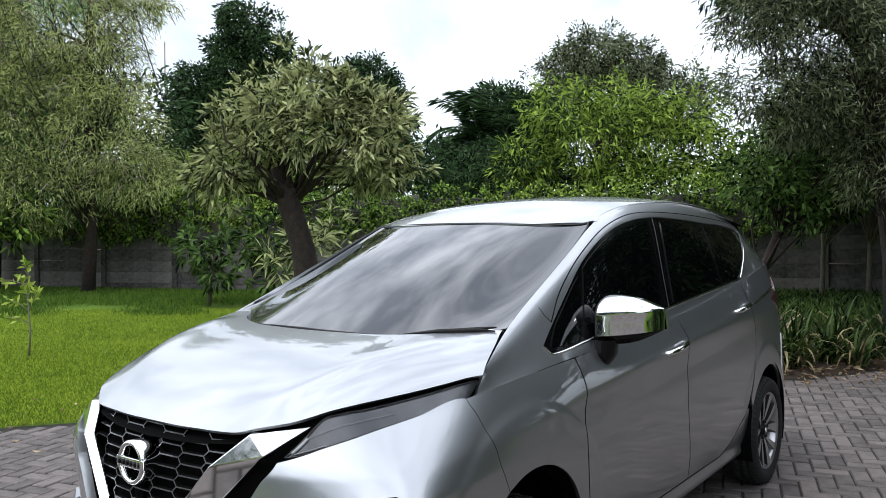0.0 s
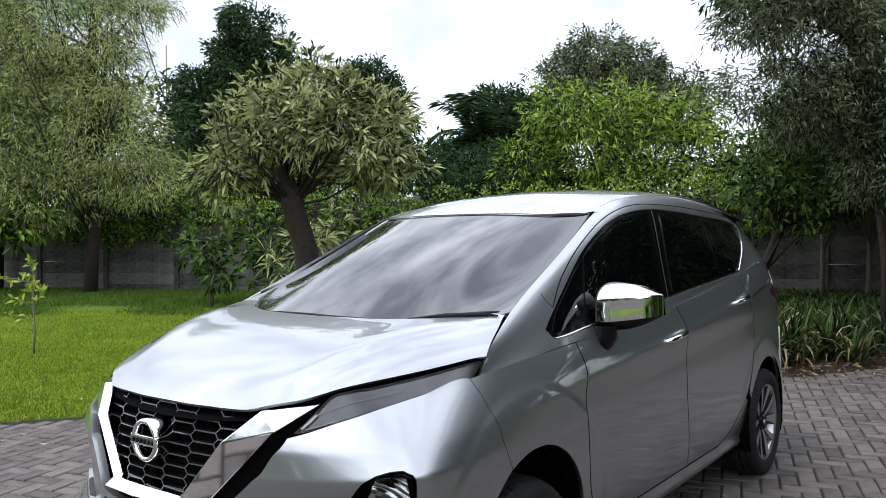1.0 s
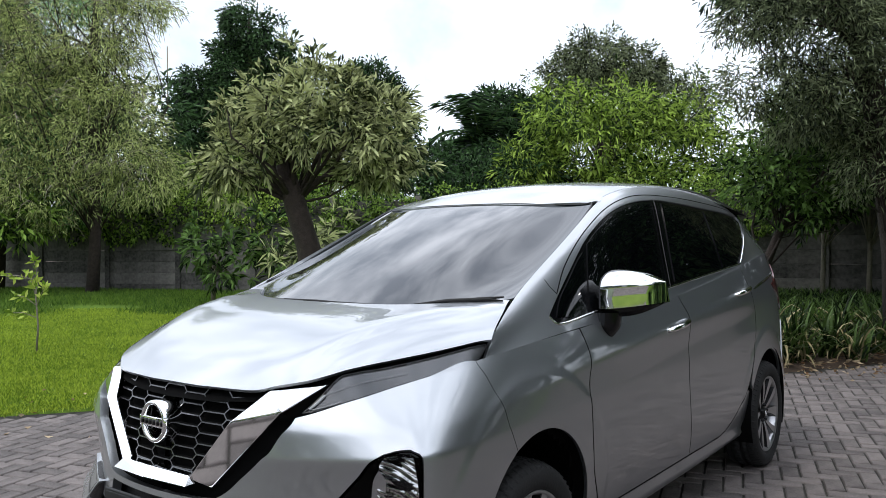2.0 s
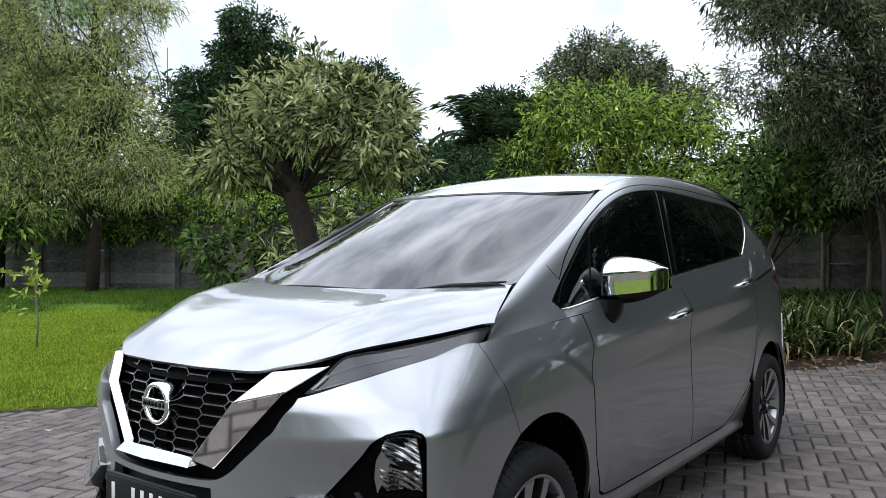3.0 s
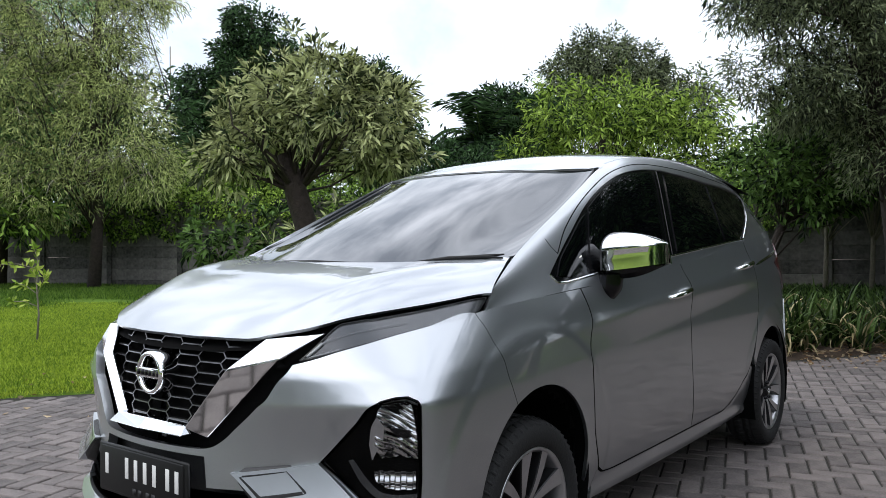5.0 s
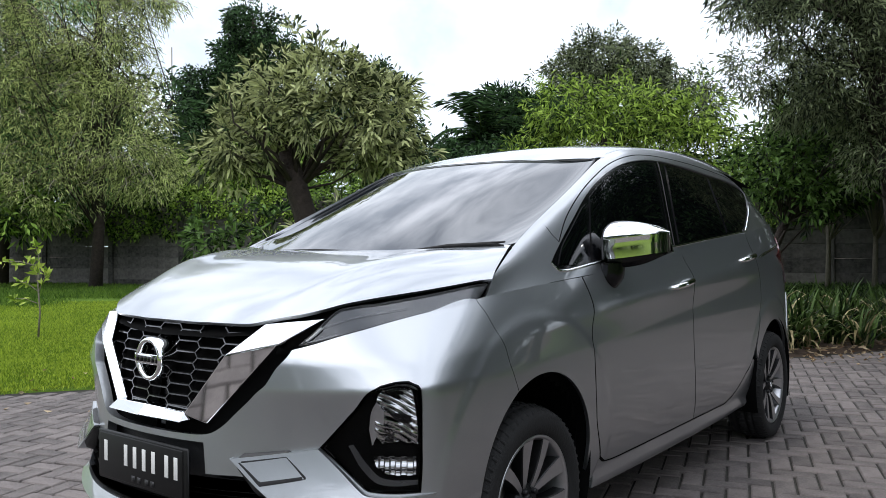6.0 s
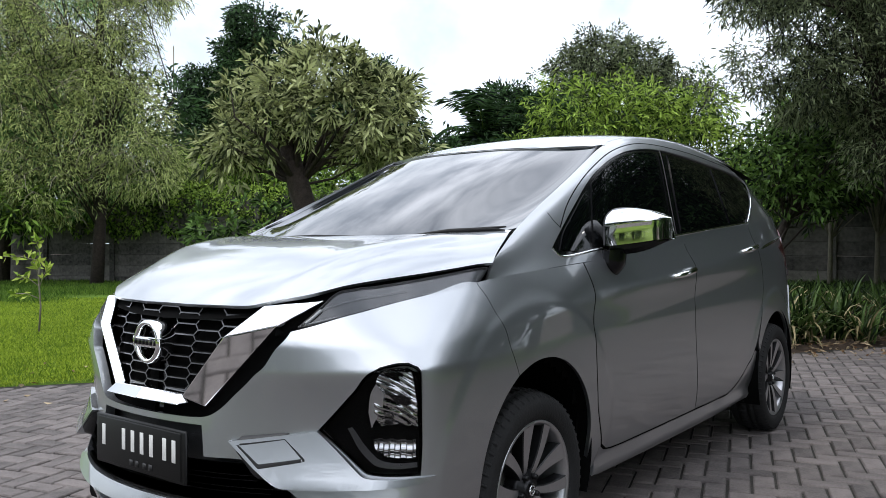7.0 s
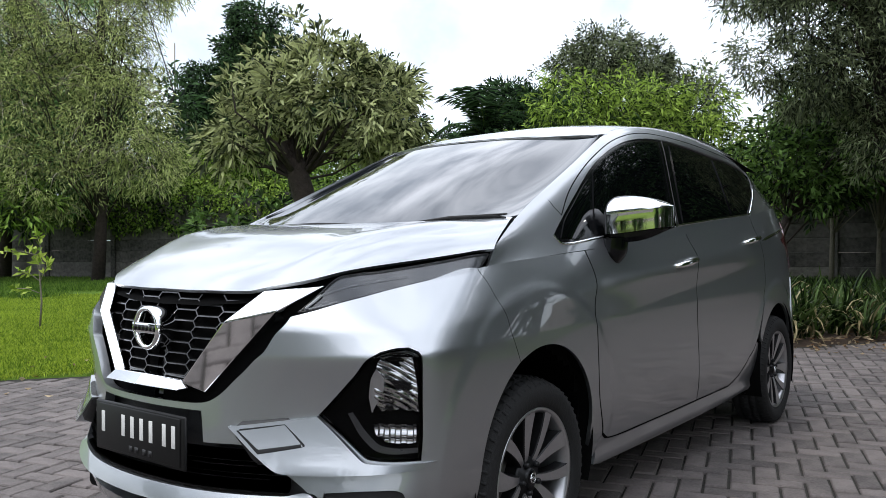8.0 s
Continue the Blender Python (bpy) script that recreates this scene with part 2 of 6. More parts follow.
def lawn():
    vs, fs = [], []
    ys = np.arange(-6.6, 22.01, 0.25)
    cols = np.concatenate([np.arange(0, 3, 0.15), np.arange(3, 34, 0.5)])
    for y in ys:
        for c in cols:
            x = edge_x(y) - c + (0.05 * noise.noise(Vector((y * 2.3, 0, 0))) if c == 0 else 0)
            vs.append((x, y, lawn_z(x, y) if c > 0 else -0.03))
    w = len(cols)
    for i in range(len(ys) - 1):
        for j in range(w - 1):
            fs.append((i * w + j, (i + 1) * w + j, (i + 1) * w + j + 1, i * w + j + 1))
    me = raw_ob("lawn", vs, fs, M_LAWN)
    tagged(me, "mown green lawn with soil showing between the blades", "lawn", kind="structure")


def yard_lawn(name, x0, x1, y0, y1, turf, label):
    """Lawn on the yard's other sides, which the chrome and the paint mirror."""
    vs, fs, nx, ny = [], [], 28, 28
    for i in range(ny + 1):
        for j in range(nx + 1):
            rim = i in (0, ny) or j in (0, nx)
            vs.append((x0 + (x1 - x0) * j / nx, y0 + (y1 - y0) * i / ny, -0.05 if rim else 0.03 + 0.02 * noise.noise(Vector((i, j, 0)) * 0.4)))
    for i in range(ny):
        for j in range(nx):
            k = i * (nx + 1) + j
            fs.append((k, k + 1, k + nx + 2, k + nx + 1))
    tagged(raw_ob(name, vs, fs, turf), label, "lawn", kind="structure")


ground()
lawn()
yard_lawn("lawn_south", -24, 26, -34, -6.6, M_YARD, "mown green lawn across the yard from the car")
yard_lawn("lawn_east", 5.0, 30, -6.6, 22, M_LAWN, "mown green lawn along the yard's side")


def wall():
    a, b = Vector((-27.0, 6.78, 0)), Vector((9.9, 20.17, 0))
    d = (b - a).normalized()
    ang = math.degrees(math.atan2(d.y, d.x))
    root = tagged(new("wall_north"), "weathered grey precast concrete panel wall with posts", "wall", kind="structure")
    root.matrix_world = pose(a.x, a.y, -0.05, 0, 0, ang)
    bm = bmesh.new()
    box(bm, (-1.12, -0.03, -0.006), (1.12, 0.03, 0.298), 0.016)
    for v in bm.verts:
        v.co.y += 0.004 * noise.noise(v.co * 4)
    pm = bpy.data.meshes.new("panel")
    bm.to_mesh(pm)
    bm.free()
    pm.materials.append(M_CONC)
    bm = bmesh.new()
    box(bm, (-0.075, -0.075, -0.1), (0.075, 0.075, 2.52), 0.015)
    qm = bpy.data.meshes.new("post")
    bm.to_mesh(qm)
    bm.free()
    qm.materials.append(M_CONC)
    rng = np.random.default_rng(4)
    for i in range(18):
        x = 0.1 + i * 2.25
        p = new("post", qm)
        p.parent, p.location = root, (x, 0, 0)
        for k in range(8):
            p = new("panel", pm)
            p.parent = root
            p.location = (x + 1.125, rng.normal() * 0.006, k * 0.302)
            p.rotation_euler = (rng.normal() * 0.006, rng.normal() * 0.004, 0)


wall()

# ---- the car: smooth master sheets, from which every panel is trimmed ----


def basis(n, t):
    """Weights of a clamped uniform cubic B-spline with n control points at parameters t in 0..1."""
    kn = np.concatenate([[0, 0, 0], np.linspace(0, 1, n - 2), [1, 1, 1]])
    t = np.clip(np.asarray(t, float), 0, 1 - 1e-9)
    b = [((t >= kn[i]) & (t < kn[i + 1])).astype(float) for i in range(len(kn) - 1)]
    for d in (1, 2, 3):
        c = []
        for i in range(len(kn) - 1 - d):
            p, q = kn[i + d] - kn[i], kn[i + d + 1] - kn[i + 1]
            c.append((b[i] * (t - kn[i]) / p if p > 0 else 0) + (b[i + 1] * (kn[i + d + 1] - t) / q if q > 0 else 0))
        b = c
    return np.stack(b, -1)


class Sheet:
    """A smooth surface over rows and columns of control points; u runs along a row, v from row to row."""

    def __init__(self, rows, lu, lv, nu=260, nv=90, flip=1):
        self.net, self.size, self.flip = np.array(rows, float), np.array((lu, lv)), flip
        self.gu, self.gv = np.meshgrid(np.linspace(0, 1, nu), np.linspace(0, 1, nv))
        self.grid = self.at(self.gu.ravel(), self.gv.ravel())

    def at(self, u, v):
        return np.einsum("ka,kb,abc->kc", basis(self.net.shape[0], v), basis(self.net.shape[1], u), self.net)

    def normal(self, u, v):
        e = 1e-4
        du = self.at(np.minimum(u + e, 1), v) - self.at(np.maximum(u - e, 0), v)
        dv = self.at(u, np.minimum(v + e, 1)) - self.at(u, np.maximum(v - e, 0))
        n = np.cross(du, dv) * self.flip
        return n / np.maximum(np.linalg.norm(n, axis=1, keepdims=True), 1e-12)

    def find(self, pts, w=(1, 1, 1), u0=0.0, u1=1.0):
        """Parameters nearest to points; w weighs the axes, a zero leaves one out; u0, u1 bound the search."""
        pts, w = np.atleast_2d(np.array(pts, float)), np.array(w, float)
        ok = (self.gu.ravel() >= u0) & (self.gu.ravel() <= u1)
        gu, gv, g = self.gu.ravel()[ok], self.gv.ravel()[ok], self.grid[ok]
        out = []
        for p in pts:
            i = int(np.argmin((((g - p) * w) ** 2).sum(1)))
            u, v, e = gu[i], gv[i], 1e-3
            for _ in range(6):
                a = self.at(np.array([u, u + e, u]), np.array([v, v, v + e]))
                j = np.stack([(a[1] - a[0]) / e * w, (a[2] - a[0]) / e * w], 1)
                s = np.linalg.lstsq(j.T @ j + 1e-6 * np.eye(2), j.T @ ((p - a[0]) * w), rcond=None)[0]
                u, v = float(np.clip(u + np.clip(s[0], -0.02, 0.02), u0, min(u1, 1 - e))), float(np.clip(v + np.clip(s[1], -0.05, 0.05), 0, 1 - e))
            out.append((u, v))
        return np.array(out)


# hood and fender tops: a crowned profile over y that falls away ever faster towards the fender's crease
HOOD_Y = (-0.86, -0.80, -0.72, -0.64, -0.55, -0.45, -0.35, -0.25, -0.15, -0.05, 0.05, 0.15, 0.30, 0.45)
HOOD_X = (0, 0.15, 0.30, 0.45, 0.54, 0.61, 0.67, 0.72, 0.76, 0.80)


def hood_z(x, y):
    mid = np.interp(y, (-0.86, -0.72, -0.60, -0.40, -0.20, 0.0, 0.2, 0.45), (0.872, 0.960, 1.028, 1.098, 1.127, 1.147, 1.168, 1.200))
    fall = np.interp(y, (-0.86, -0.60, -0.42, -0.20, -0.10, 0.0, 0.12, 0.45), (0.26, 0.33, 0.29, 0.142, 0.108, 0.060, 0.012, 0.010))
    power = np.interp(y, (-0.86, -0.60, -0.40, -0.20, 0.45), (3.0, 4.5, 5.6, 6.6, 6.8))
    return float(mid - fall * (x / 0.8) ** power)


S_HOOD = Sheet([[(x, y, hood_z(x, y)) for x in HOOD_X] for y in HOOD_Y], 0.8, 1.3, 70, 90)


def on_hood(x, y, dz=0.0):
    uv = S_HOOD.find([(x, y, 0)], (1, 1, 0))
    return (x, y, float(S_HOOD.at(uv[:, 0], uv[:, 1])[0, 2]) + dz)


# lower body, front centre to rear centre, from the sill up to the hood's edge and the belt
B0 = [(0, -0.80, 0.21), (0.20, -0.80, 0.21), (0.42, -0.75, 0.21), (0.62, -0.66, 0.21), (0.72, -0.58, 0.21), (0.77, -0.48, 0.21), (0.78, -0.30, 0.21), (0.78, 0.10, 0.21), (0.765, 0.60, 0.21), (0.765, 1.50, 0.21), (0.765, 2.40, 0.21), (0.75, 3.00, 0.21), (0.71, 3.40, 0.24), (0.62, 3.55, 0.26), (0.35, 3.60, 0.26), (0, 3.62, 0.26)]
B1 = [(0, -0.87, 0.31), (0.20, -0.87, 0.31), (0.42, -0.81, 0.31), (0.62, -0.72, 0.31), (0.77, -0.63, 0.31), (0.835, -0.52, 0.31), (0.84, -0.30, 0.31), (0.845, 0.10, 0.31), (0.795, 0.60, 0.30), (0.792, 1.50, 0.30), (0.792, 2.40, 0.30), (0.82, 3.00, 0.31), (0.80, 3.42, 0.33), (0.69, 3.62, 0.36), (0.36, 3.68, 0.36), (0, 3.69, 0.36)]
B2 = [(0, -0.87, 0.45), (0.20, -0.87, 0.45), (0.42, -0.785, 0.45), (0.62, -0.655, 0.45), (0.79, -0.558, 0.45), (0.850, -0.51, 0.45), (0.858, -0.30, 0.45), (0.868, 0.10, 0.45), (0.835, 0.60, 0.42), (0.824, 1.50, 0.42), (0.828, 2.40, 0.42), (0.845, 3.00, 0.45), (0.79, 3.42, 0.46), (0.71, 3.62, 0.48), (0.37, 3.69, 0.48), (0, 3.70, 0.48)]
B3 = [(0, -0.856, 0.62), (0.20, -0.852, 0.62), (0.42, -0.772, 0.62), (0.62, -0.656, 0.62), (0.79, -0.562, 0.62), (0.852, -0.50, 0.62), (0.864, -0.30, 0.62), (0.874, 0.10, 0.62), (0.848, 0.60, 0.60), (0.835, 1.50, 0.60), (0.842, 2.40, 0.60), (0.850, 3.00, 0.64), (0.785, 3.42, 0.66), (0.70, 3.59, 0.66), (0.37, 3.66, 0.66), (0, 3.68, 0.66)]
B4 = [(0, -0.838, 0.75), (0.20, -0.834, 0.75), (0.42, -0.784, 0.75), (0.62, -0.690, 0.755), (0.792, -0.590, 0.765), (0.853, -0.50, 0.77), (0.858, -0.30, 0.77), (0.868, 0.10, 0.78), (0.852, 0.60, 0.78), (0.846, 1.50, 0.79), (0.850, 2.40, 0.80), (0.84, 3.00, 0.84), (0.775, 3.40, 0.86), (0.69, 3.56, 0.86), (0.36, 3.63, 0.86), (0, 3.65, 0.86)]
B5 = [(0, -0.812, 0.85), (0.20, -0.808, 0.85), (0.42, -0.776, 0.85), (0.60, -0.680, 0.845), (0.735, -0.552, 0.845), (0.813, -0.425, 0.850), (0.842, -0.25, 0.875), (0.858, 0.10, 0.915), (0.852, 0.60, 0.945), (0.852, 1.50, 0.985), (0.850, 2.40, 1.04), (0.82, 3.00, 1.08), (0.755, 3.38, 1.08), (0.67, 3.53, 1.06), (0.35, 3.60, 1.06), (0, 3.62, 1.06)]
B6 = [on_hood(0, -0.785), on_hood(0.20, -0.785), on_hood(0.40, -0.71), on_hood(0.53, -0.60), on_hood(0.645, -0.42), on_hood(0.712, -0.27), (0.770, -0.12, 1.040), (0.794, 0.10, 1.020), (0.812, 0.60, 1.057), (0.805, 1.50, 1.115), (0.790, 2.40, 1.215), (0.750, 3.00, 1.285), (0.685, 3.33, 1.29), (0.595, 3.46, 1.25), (0.33, 3.55, 1.24), (0, 3.57, 1.24)]


def passing(row):
    """Control points whose curve passes through the row's points."""
    n = len(row)
    kn = np.concatenate([[0, 0, 0], np.linspace(0, 1, n - 2), [1, 1, 1]])
    return [tuple(p) for p in np.linalg.solve(basis(n, [(kn[i + 1] + kn[i + 2] + kn[i + 3]) / 3 for i in range(n)]), np.array(row))]


B6 = [tuple(0.45 * p + 0.55 * q for p, q in zip(a, b)) for a, b in zip(B6, passing(B6))]
B45 = [tuple(0.3 * p + 0.7 * q - (0.010 if k == 0 and 8 <= j <= 10 else 0) for k, (p, q) in enumerate(zip(a, b))) for j, (a, b) in enumerate(zip(B4, B5))]
B42 = [tuple(0.92 * p + 0.08 * q for p, q in zip(a, b)) for a, b in zip(B4, B5)]
S_BODY = Sheet([B0, B1, B2, B3, B4, B42, B45, B5, B6], 6.6, 1.1, 420, 80)

# glasshouse side: belt, middle, roof rail
G0 = [(0.768, -0.213, 0.988), (0.780, -0.06, 1.002), (0.791, 0.10, 1.017), (0.806, 0.40, 1.042), (0.810, 0.70, 1.050), (0.806, 1.10, 1.072), (0.801, 1.50, 1.101), (0.794, 2.00, 1.151), (0.781, 2.50, 1.216), (0.742, 3.00, 1.271), (0.668, 3.37, 1.276)]
G1 = [(0.7685, -0.195, 1.000), (0.768, -0.045, 1.024), (0.765, 0.112, 1.046), (0.756, 0.46, 1.165), (0.760, 0.74, 1.22), (0.755, 1.10, 1.25), (0.752, 1.50, 1.28), (0.744, 2.00, 1.31), (0.730, 2.50, 1.345), (0.690, 3.00, 1.38), (0.612, 3.32, 1.38)]
G2 = [(0.7685, -0.175, 1.013), (0.755, -0.028, 1.055), (0.742, 0.125, 1.098), (0.705, 0.52, 1.28), (0.705, 0.80, 1.39), (0.690, 1.10, 1.45), (0.682, 1.50, 1.48), (0.674, 2.00, 1.49), (0.662, 2.50, 1.48), (0.628, 3.00, 1.46), (0.562, 3.32, 1.44)]
G3 = [(0.768, -0.157, 1.026), (0.741, -0.008, 1.085), (0.712, 0.138, 1.142), (0.676, 0.54, 1.330), (0.657, 0.80, 1.450), (0.636, 1.06, 1.553), (0.622, 1.46, 1.612), (0.612, 2.00, 1.630), (0.600, 2.50, 1.614), (0.574, 3.00, 1.570), (0.522, 3.33, 1.524)]
G4 = [(0.766, -0.140, 1.036), (0.724, 0.008, 1.103), (0.682, 0.148, 1.170), (0.652, 0.52, 1.332), (0.622, 0.80, 1.457), (0.588, 1.04, 1.565), (0.560, 1.46, 1.634), (0.550, 2.00, 1.658), (0.540, 2.50, 1.642), (0.518, 3.00, 1.596), (0.478, 3.34, 1.550)]
S_SIDE = Sheet([G0, G1, G2, G3, G4], 3.4, 0.6, 300, 70)

# roof: heights over rows of y, columns of x 0, 0.2, 0.4, 0.52, 0.6
ROOF_Y = (0.80, 0.98, 1.20, 1.50, 2.00, 2.50, 2.95, 3.36)
ROOF_Z = (
    (1.526, 1.526, 1.512, 1.498, 1.480),
    (1.580, 1.580, 1.566, 1.551, 1.533),
    (1.632, 1.632, 1.617, 1.603, 1.584),
    (1.675, 1.675, 1.659, 1.643, 1.622),
    (1.701, 1.701, 1.684, 1.667, 1.645),
    (1.689, 1.689, 1.671, 1.653, 1.632),
    (1.650, 1.650, 1.631, 1.610, 1.588),
    (1.600, 1.600, 1.578, 1.558, 1.535),
)
S_ROOF = Sheet([[(x, y, z) for x, z in zip((0, 0.2, 0.4, 0.52, 0.6), r)] for y, r in zip(ROOF_Y, ROOF_Z)], 0.6, 2.7, 60, 140)

# windscreen, from its base to its top, centre to side
W0 = [(0, -0.105, 1.116), (0.28, -0.105, 1.118), (0.50, 0.01, 1.128), (0.64, 0.10, 1.152), (0.690, 0.145, 1.168)]
W1 = [(0, 0.20, 1.278), (0.28, 0.20, 1.278), (0.48, 0.30, 1.268), (0.62, 0.40, 1.256), (0.668, 0.44, 1.274)]
W2 = [(0, 0.53, 1.430), (0.26, 0.53, 1.430), (0.45, 0.61, 1.414), (0.585, 0.69, 1.394), (0.630, 0.73, 1.416)]
W3 = [(0, 0.83, 1.540), (0.25, 0.83, 1.540), (0.43, 0.88, 1.532), (0.555, 0.945, 1.524), (0.592, 0.985, 1.545)]
S_WIND = Sheet([W0, W1, W2, W3], 0.8, 1.0, 60, 90)

# rear window and tailgate top
T0 = [(0, 3.57, 1.21), (0.25, 3.57, 1.21), (0.45, 3.53, 1.22), (0.58, 3.47, 1.23), (0.665, 3.38, 1.26)]
T1 = [(0, 3.48, 1.38), (0.23, 3.48, 1.38), (0.42, 3.44, 1.38), (0.54, 3.39, 1.38), (0.612, 3.33, 1.38)]
T2 = [(0, 3.40, 1.55), (0.21, 3.40, 1.55), (0.36, 3.38, 1.545), (0.45, 3.36, 1.54), (0.49, 3.34, 1.535)]
S_TAIL = Sheet([T0, T1, T1, T2], 0.7, 0.4, 40, 40, -1)

from mathutils.geometry import delaunay_2d_cdt


def smooth_loop(p, step, corner=38):
    """A closed outline drawn smoothly through its points, kept sharp at corners, resampled to the step."""
    n = len(p)
    dirs = [p[(i + 1) % n] - p[i] for i in range(n)]
    sharp = []
    for i in range(n):
        a, b = dirs[i - 1], dirs[i]
        c = np.dot(a, b) / max(np.linalg.norm(a) * np.linalg.norm(b), 1e-9)
        sharp.append(math.degrees(math.acos(max(-1, min(1, c)))) > corner)
    out = []
    for i in range(n):
        p1, p2 = p[i], p[(i + 1) % n]
        d = np.linalg.norm(p2 - p1)
        m1 = (p2 - p1) if sharp[i] else (p2 - p[i - 1]) / max(np.linalg.norm(p2 - p[i - 1]), 1e-9) * d
        q = p[(i + 2) % n]
        m2 = (p2 - p1) if sharp[(i + 1) % n] else (q - p1) / max(np.linalg.norm(q - p1), 1e-9) * d
        k = max(1, int(math.ceil(d / step)))
        for j in range(k):
            t = j / k
            out.append((2 * t**3 - 3 * t**2 + 1) * p1 + (t**3 - 2 * t**2 + t) * m1 + (-2 * t**3 + 3 * t**2) * p2 + (t**3 - t**2) * m2)
    return np.array(out)


def inside(poly, pts):
    x, y = pts[:, 0], pts[:, 1]
    r = np.zeros(len(pts), bool)
    a, b = poly, np.roll(poly, -1, 0)
    for (x1, y1), (x2, y2) in zip(a, b):
        if y1 != y2:
            r ^= ((y1 > y) != (y2 > y)) & (x < (x2 - x1) * (y - y1) / (y2 - y1) + x1)
    return r


def trim(sheet, outline, holes=(), offset=0.0, step=0.03, rim=0.014, corner=26):
    """A panel cut out of a sheet: vertices, normals and faces. offset: a number, or a function of the points."""
    loops = [smooth_loop(np.array(o) * sheet.size, min(step, 0.02), corner) for o in (outline, *holes)]
    lo, hi = loops[0].min(0), loops[0].max(0)
    gx, gy = np.meshgrid(np.arange(lo[0] + step / 2, hi[0], step), np.arange(lo[1] + step / 2, hi[1], step))
    g = np.stack([gx.ravel() + 0.23 * step * (np.arange(gx.size) % 2), gy.ravel()], 1)
    ok = inside(loops[0], g)
    for h in loops[1:]:
        ok &= ~inside(h, g)
    g = g[ok]
    edge = np.concatenate(loops)
    if len(g):
        near = np.array([((edge - q) ** 2).sum(1).min() for q in g])
        g = g[near > (0.45 * step) ** 2]
    co = np.concatenate([edge, g])
    es, k = [], 0
    for l in loops:
        es += [(k + i, k + (i + 1) % len(l)) for i in range(len(l))]
        k += len(l)
    vs, _, fs, _, _, _ = delaunay_2d_cdt([Vector(c) for c in co], es, [], 0, 1e-7)
    vs = np.array([tuple(v) for v in vs])
    cen = np.array([vs[list(f)].mean(0) for f in fs])
    ok = inside(loops[0], cen)
    for h in loops[1:]:
        ok &= ~inside(h, cen)
    fs = [tuple(f) for f, o in zip(fs, ok) if o]
    uv = np.clip(vs / sheet.size, 0, 1)
    p, n = sheet.at(uv[:, 0], uv[:, 1]), sheet.normal(uv[:, 0], uv[:, 1])
    p = p + n * (np.array(offset(p))[:, None] if callable(offset) else offset)
    fixed = []
    for f in fs:
        a, b, c = (p[i] for i in f[:3])
        fixed.append(f if np.dot(np.cross(b - a, c - a), n[f[0]]) > 0 else f[::-1])
    fs = fixed
    if rim:
        use = {}
        for f in fs:
            for i in range(len(f)):
                e = (f[i], f[(i + 1) % len(f)])
                use[e] = 1
        p, n = list(p), list(n)
        top = len(p)
        for a, b in [e for e in use if (e[1], e[0]) not in use]:
            if abs(p[a][0]) < 0.004 and abs(p[b][0]) < 0.004:
                continue
            t = p[b] - p[a]
            out = np.cross(t, n[a])
            out = out / max(np.linalg.norm(out), 1e-9)
            i = len(p)
            p += [p[a], p[b], p[b] - n[b] * rim - out * 0.002, p[a] - n[a] * rim - out * 0.002]
            n += [out] * 4
            fs.append((i + 1, i, i + 3, i + 2))
        p, n = np.array(p), np.array(n)
    return p, n, fs


def mirrored(p, n, fs):
    s = np.array((-1, 1, 1))
    return p * s, n * s, [f[::-1] for f in fs]


def join(*sets):
    p, n, f, k = [], [], [], 0
    for a, b, c in sets:
        p.append(a)
        n.append(b)
        f += [tuple(i + k for i in q) for q in c]
        k += len(a)
    return np.concatenate(p), np.concatenate(n), f


def shell(name, data, material, parent, label="", custom=True):
    p, n, f = data
    ob = raw_ob(name, p, f, material, parent, label)
    if custom:
        ob.data.normals_split_custom_set_from_vertices([tuple(v) for v in n])
    return ob


def both(data):
    return join(data, mirrored(*data))


def pair(name, data, material, parent, label="", custom=True):
    return shell(name, data, material, parent, label, custom), shell(name, mirrored(*data), material, parent, label, custom)


def F(*pts):
    """Places on the body's front by (x, z)."""
    r = []
    for x, z in pts:
        r += [tuple(S_BODY.find([(x, 0, z)], (1, 0, 1), 0.0, 0.43)[0])] if x > 0.002 else [(0.0, S_BODY.find([(0, 0, z)], (1, 0, 1), 0, 0.02)[0][1])]
    return r


def S(*pts):
    """Places on the body's side by (y, z)."""
    return [tuple(q) for q in S_BODY.find([(0, y, z) for y, z in pts], (0, 1, 1), 0.33, 0.86)]


def P(*pts):
    return [tuple(q) for q in S_BODY.find(pts)]


def top(*ys):
    """Places along the body's upper edge by y."""
    g = S_BODY.at(np.linspace(0.30, 0.86, 400), np.full(400, 0.999))
    return [(float(np.interp(y, g[:, 1], np.linspace(0.30, 0.86, 400))), 0.998) for y in ys]


def G(*pts):
    """Places on the glasshouse side by (y, z)."""
    return [tuple(q) for q in S_SIDE.find([(0, y, z) for y, z in pts], (0, 1, 1))]


def plan(sheet, *pts):
    """Places on the hood or roof by (x, y)."""
    r = [tuple(q) for q in sheet.find([(x, y, 0) for x, y in pts], (1, 1, 0))]
    return [(0.0, v) if x == 0 else (u, v) for (u, v), (x, y) in zip(r, pts)]


def arc(cy, cz, r, a0, a1, n):
    return [(cy + r * math.cos(radians(a0 + (a1 - a0) * i / n)), cz + r * math.sin(radians(a0 + (a1 - a0) * i / n))) for i in range(n + 1)]


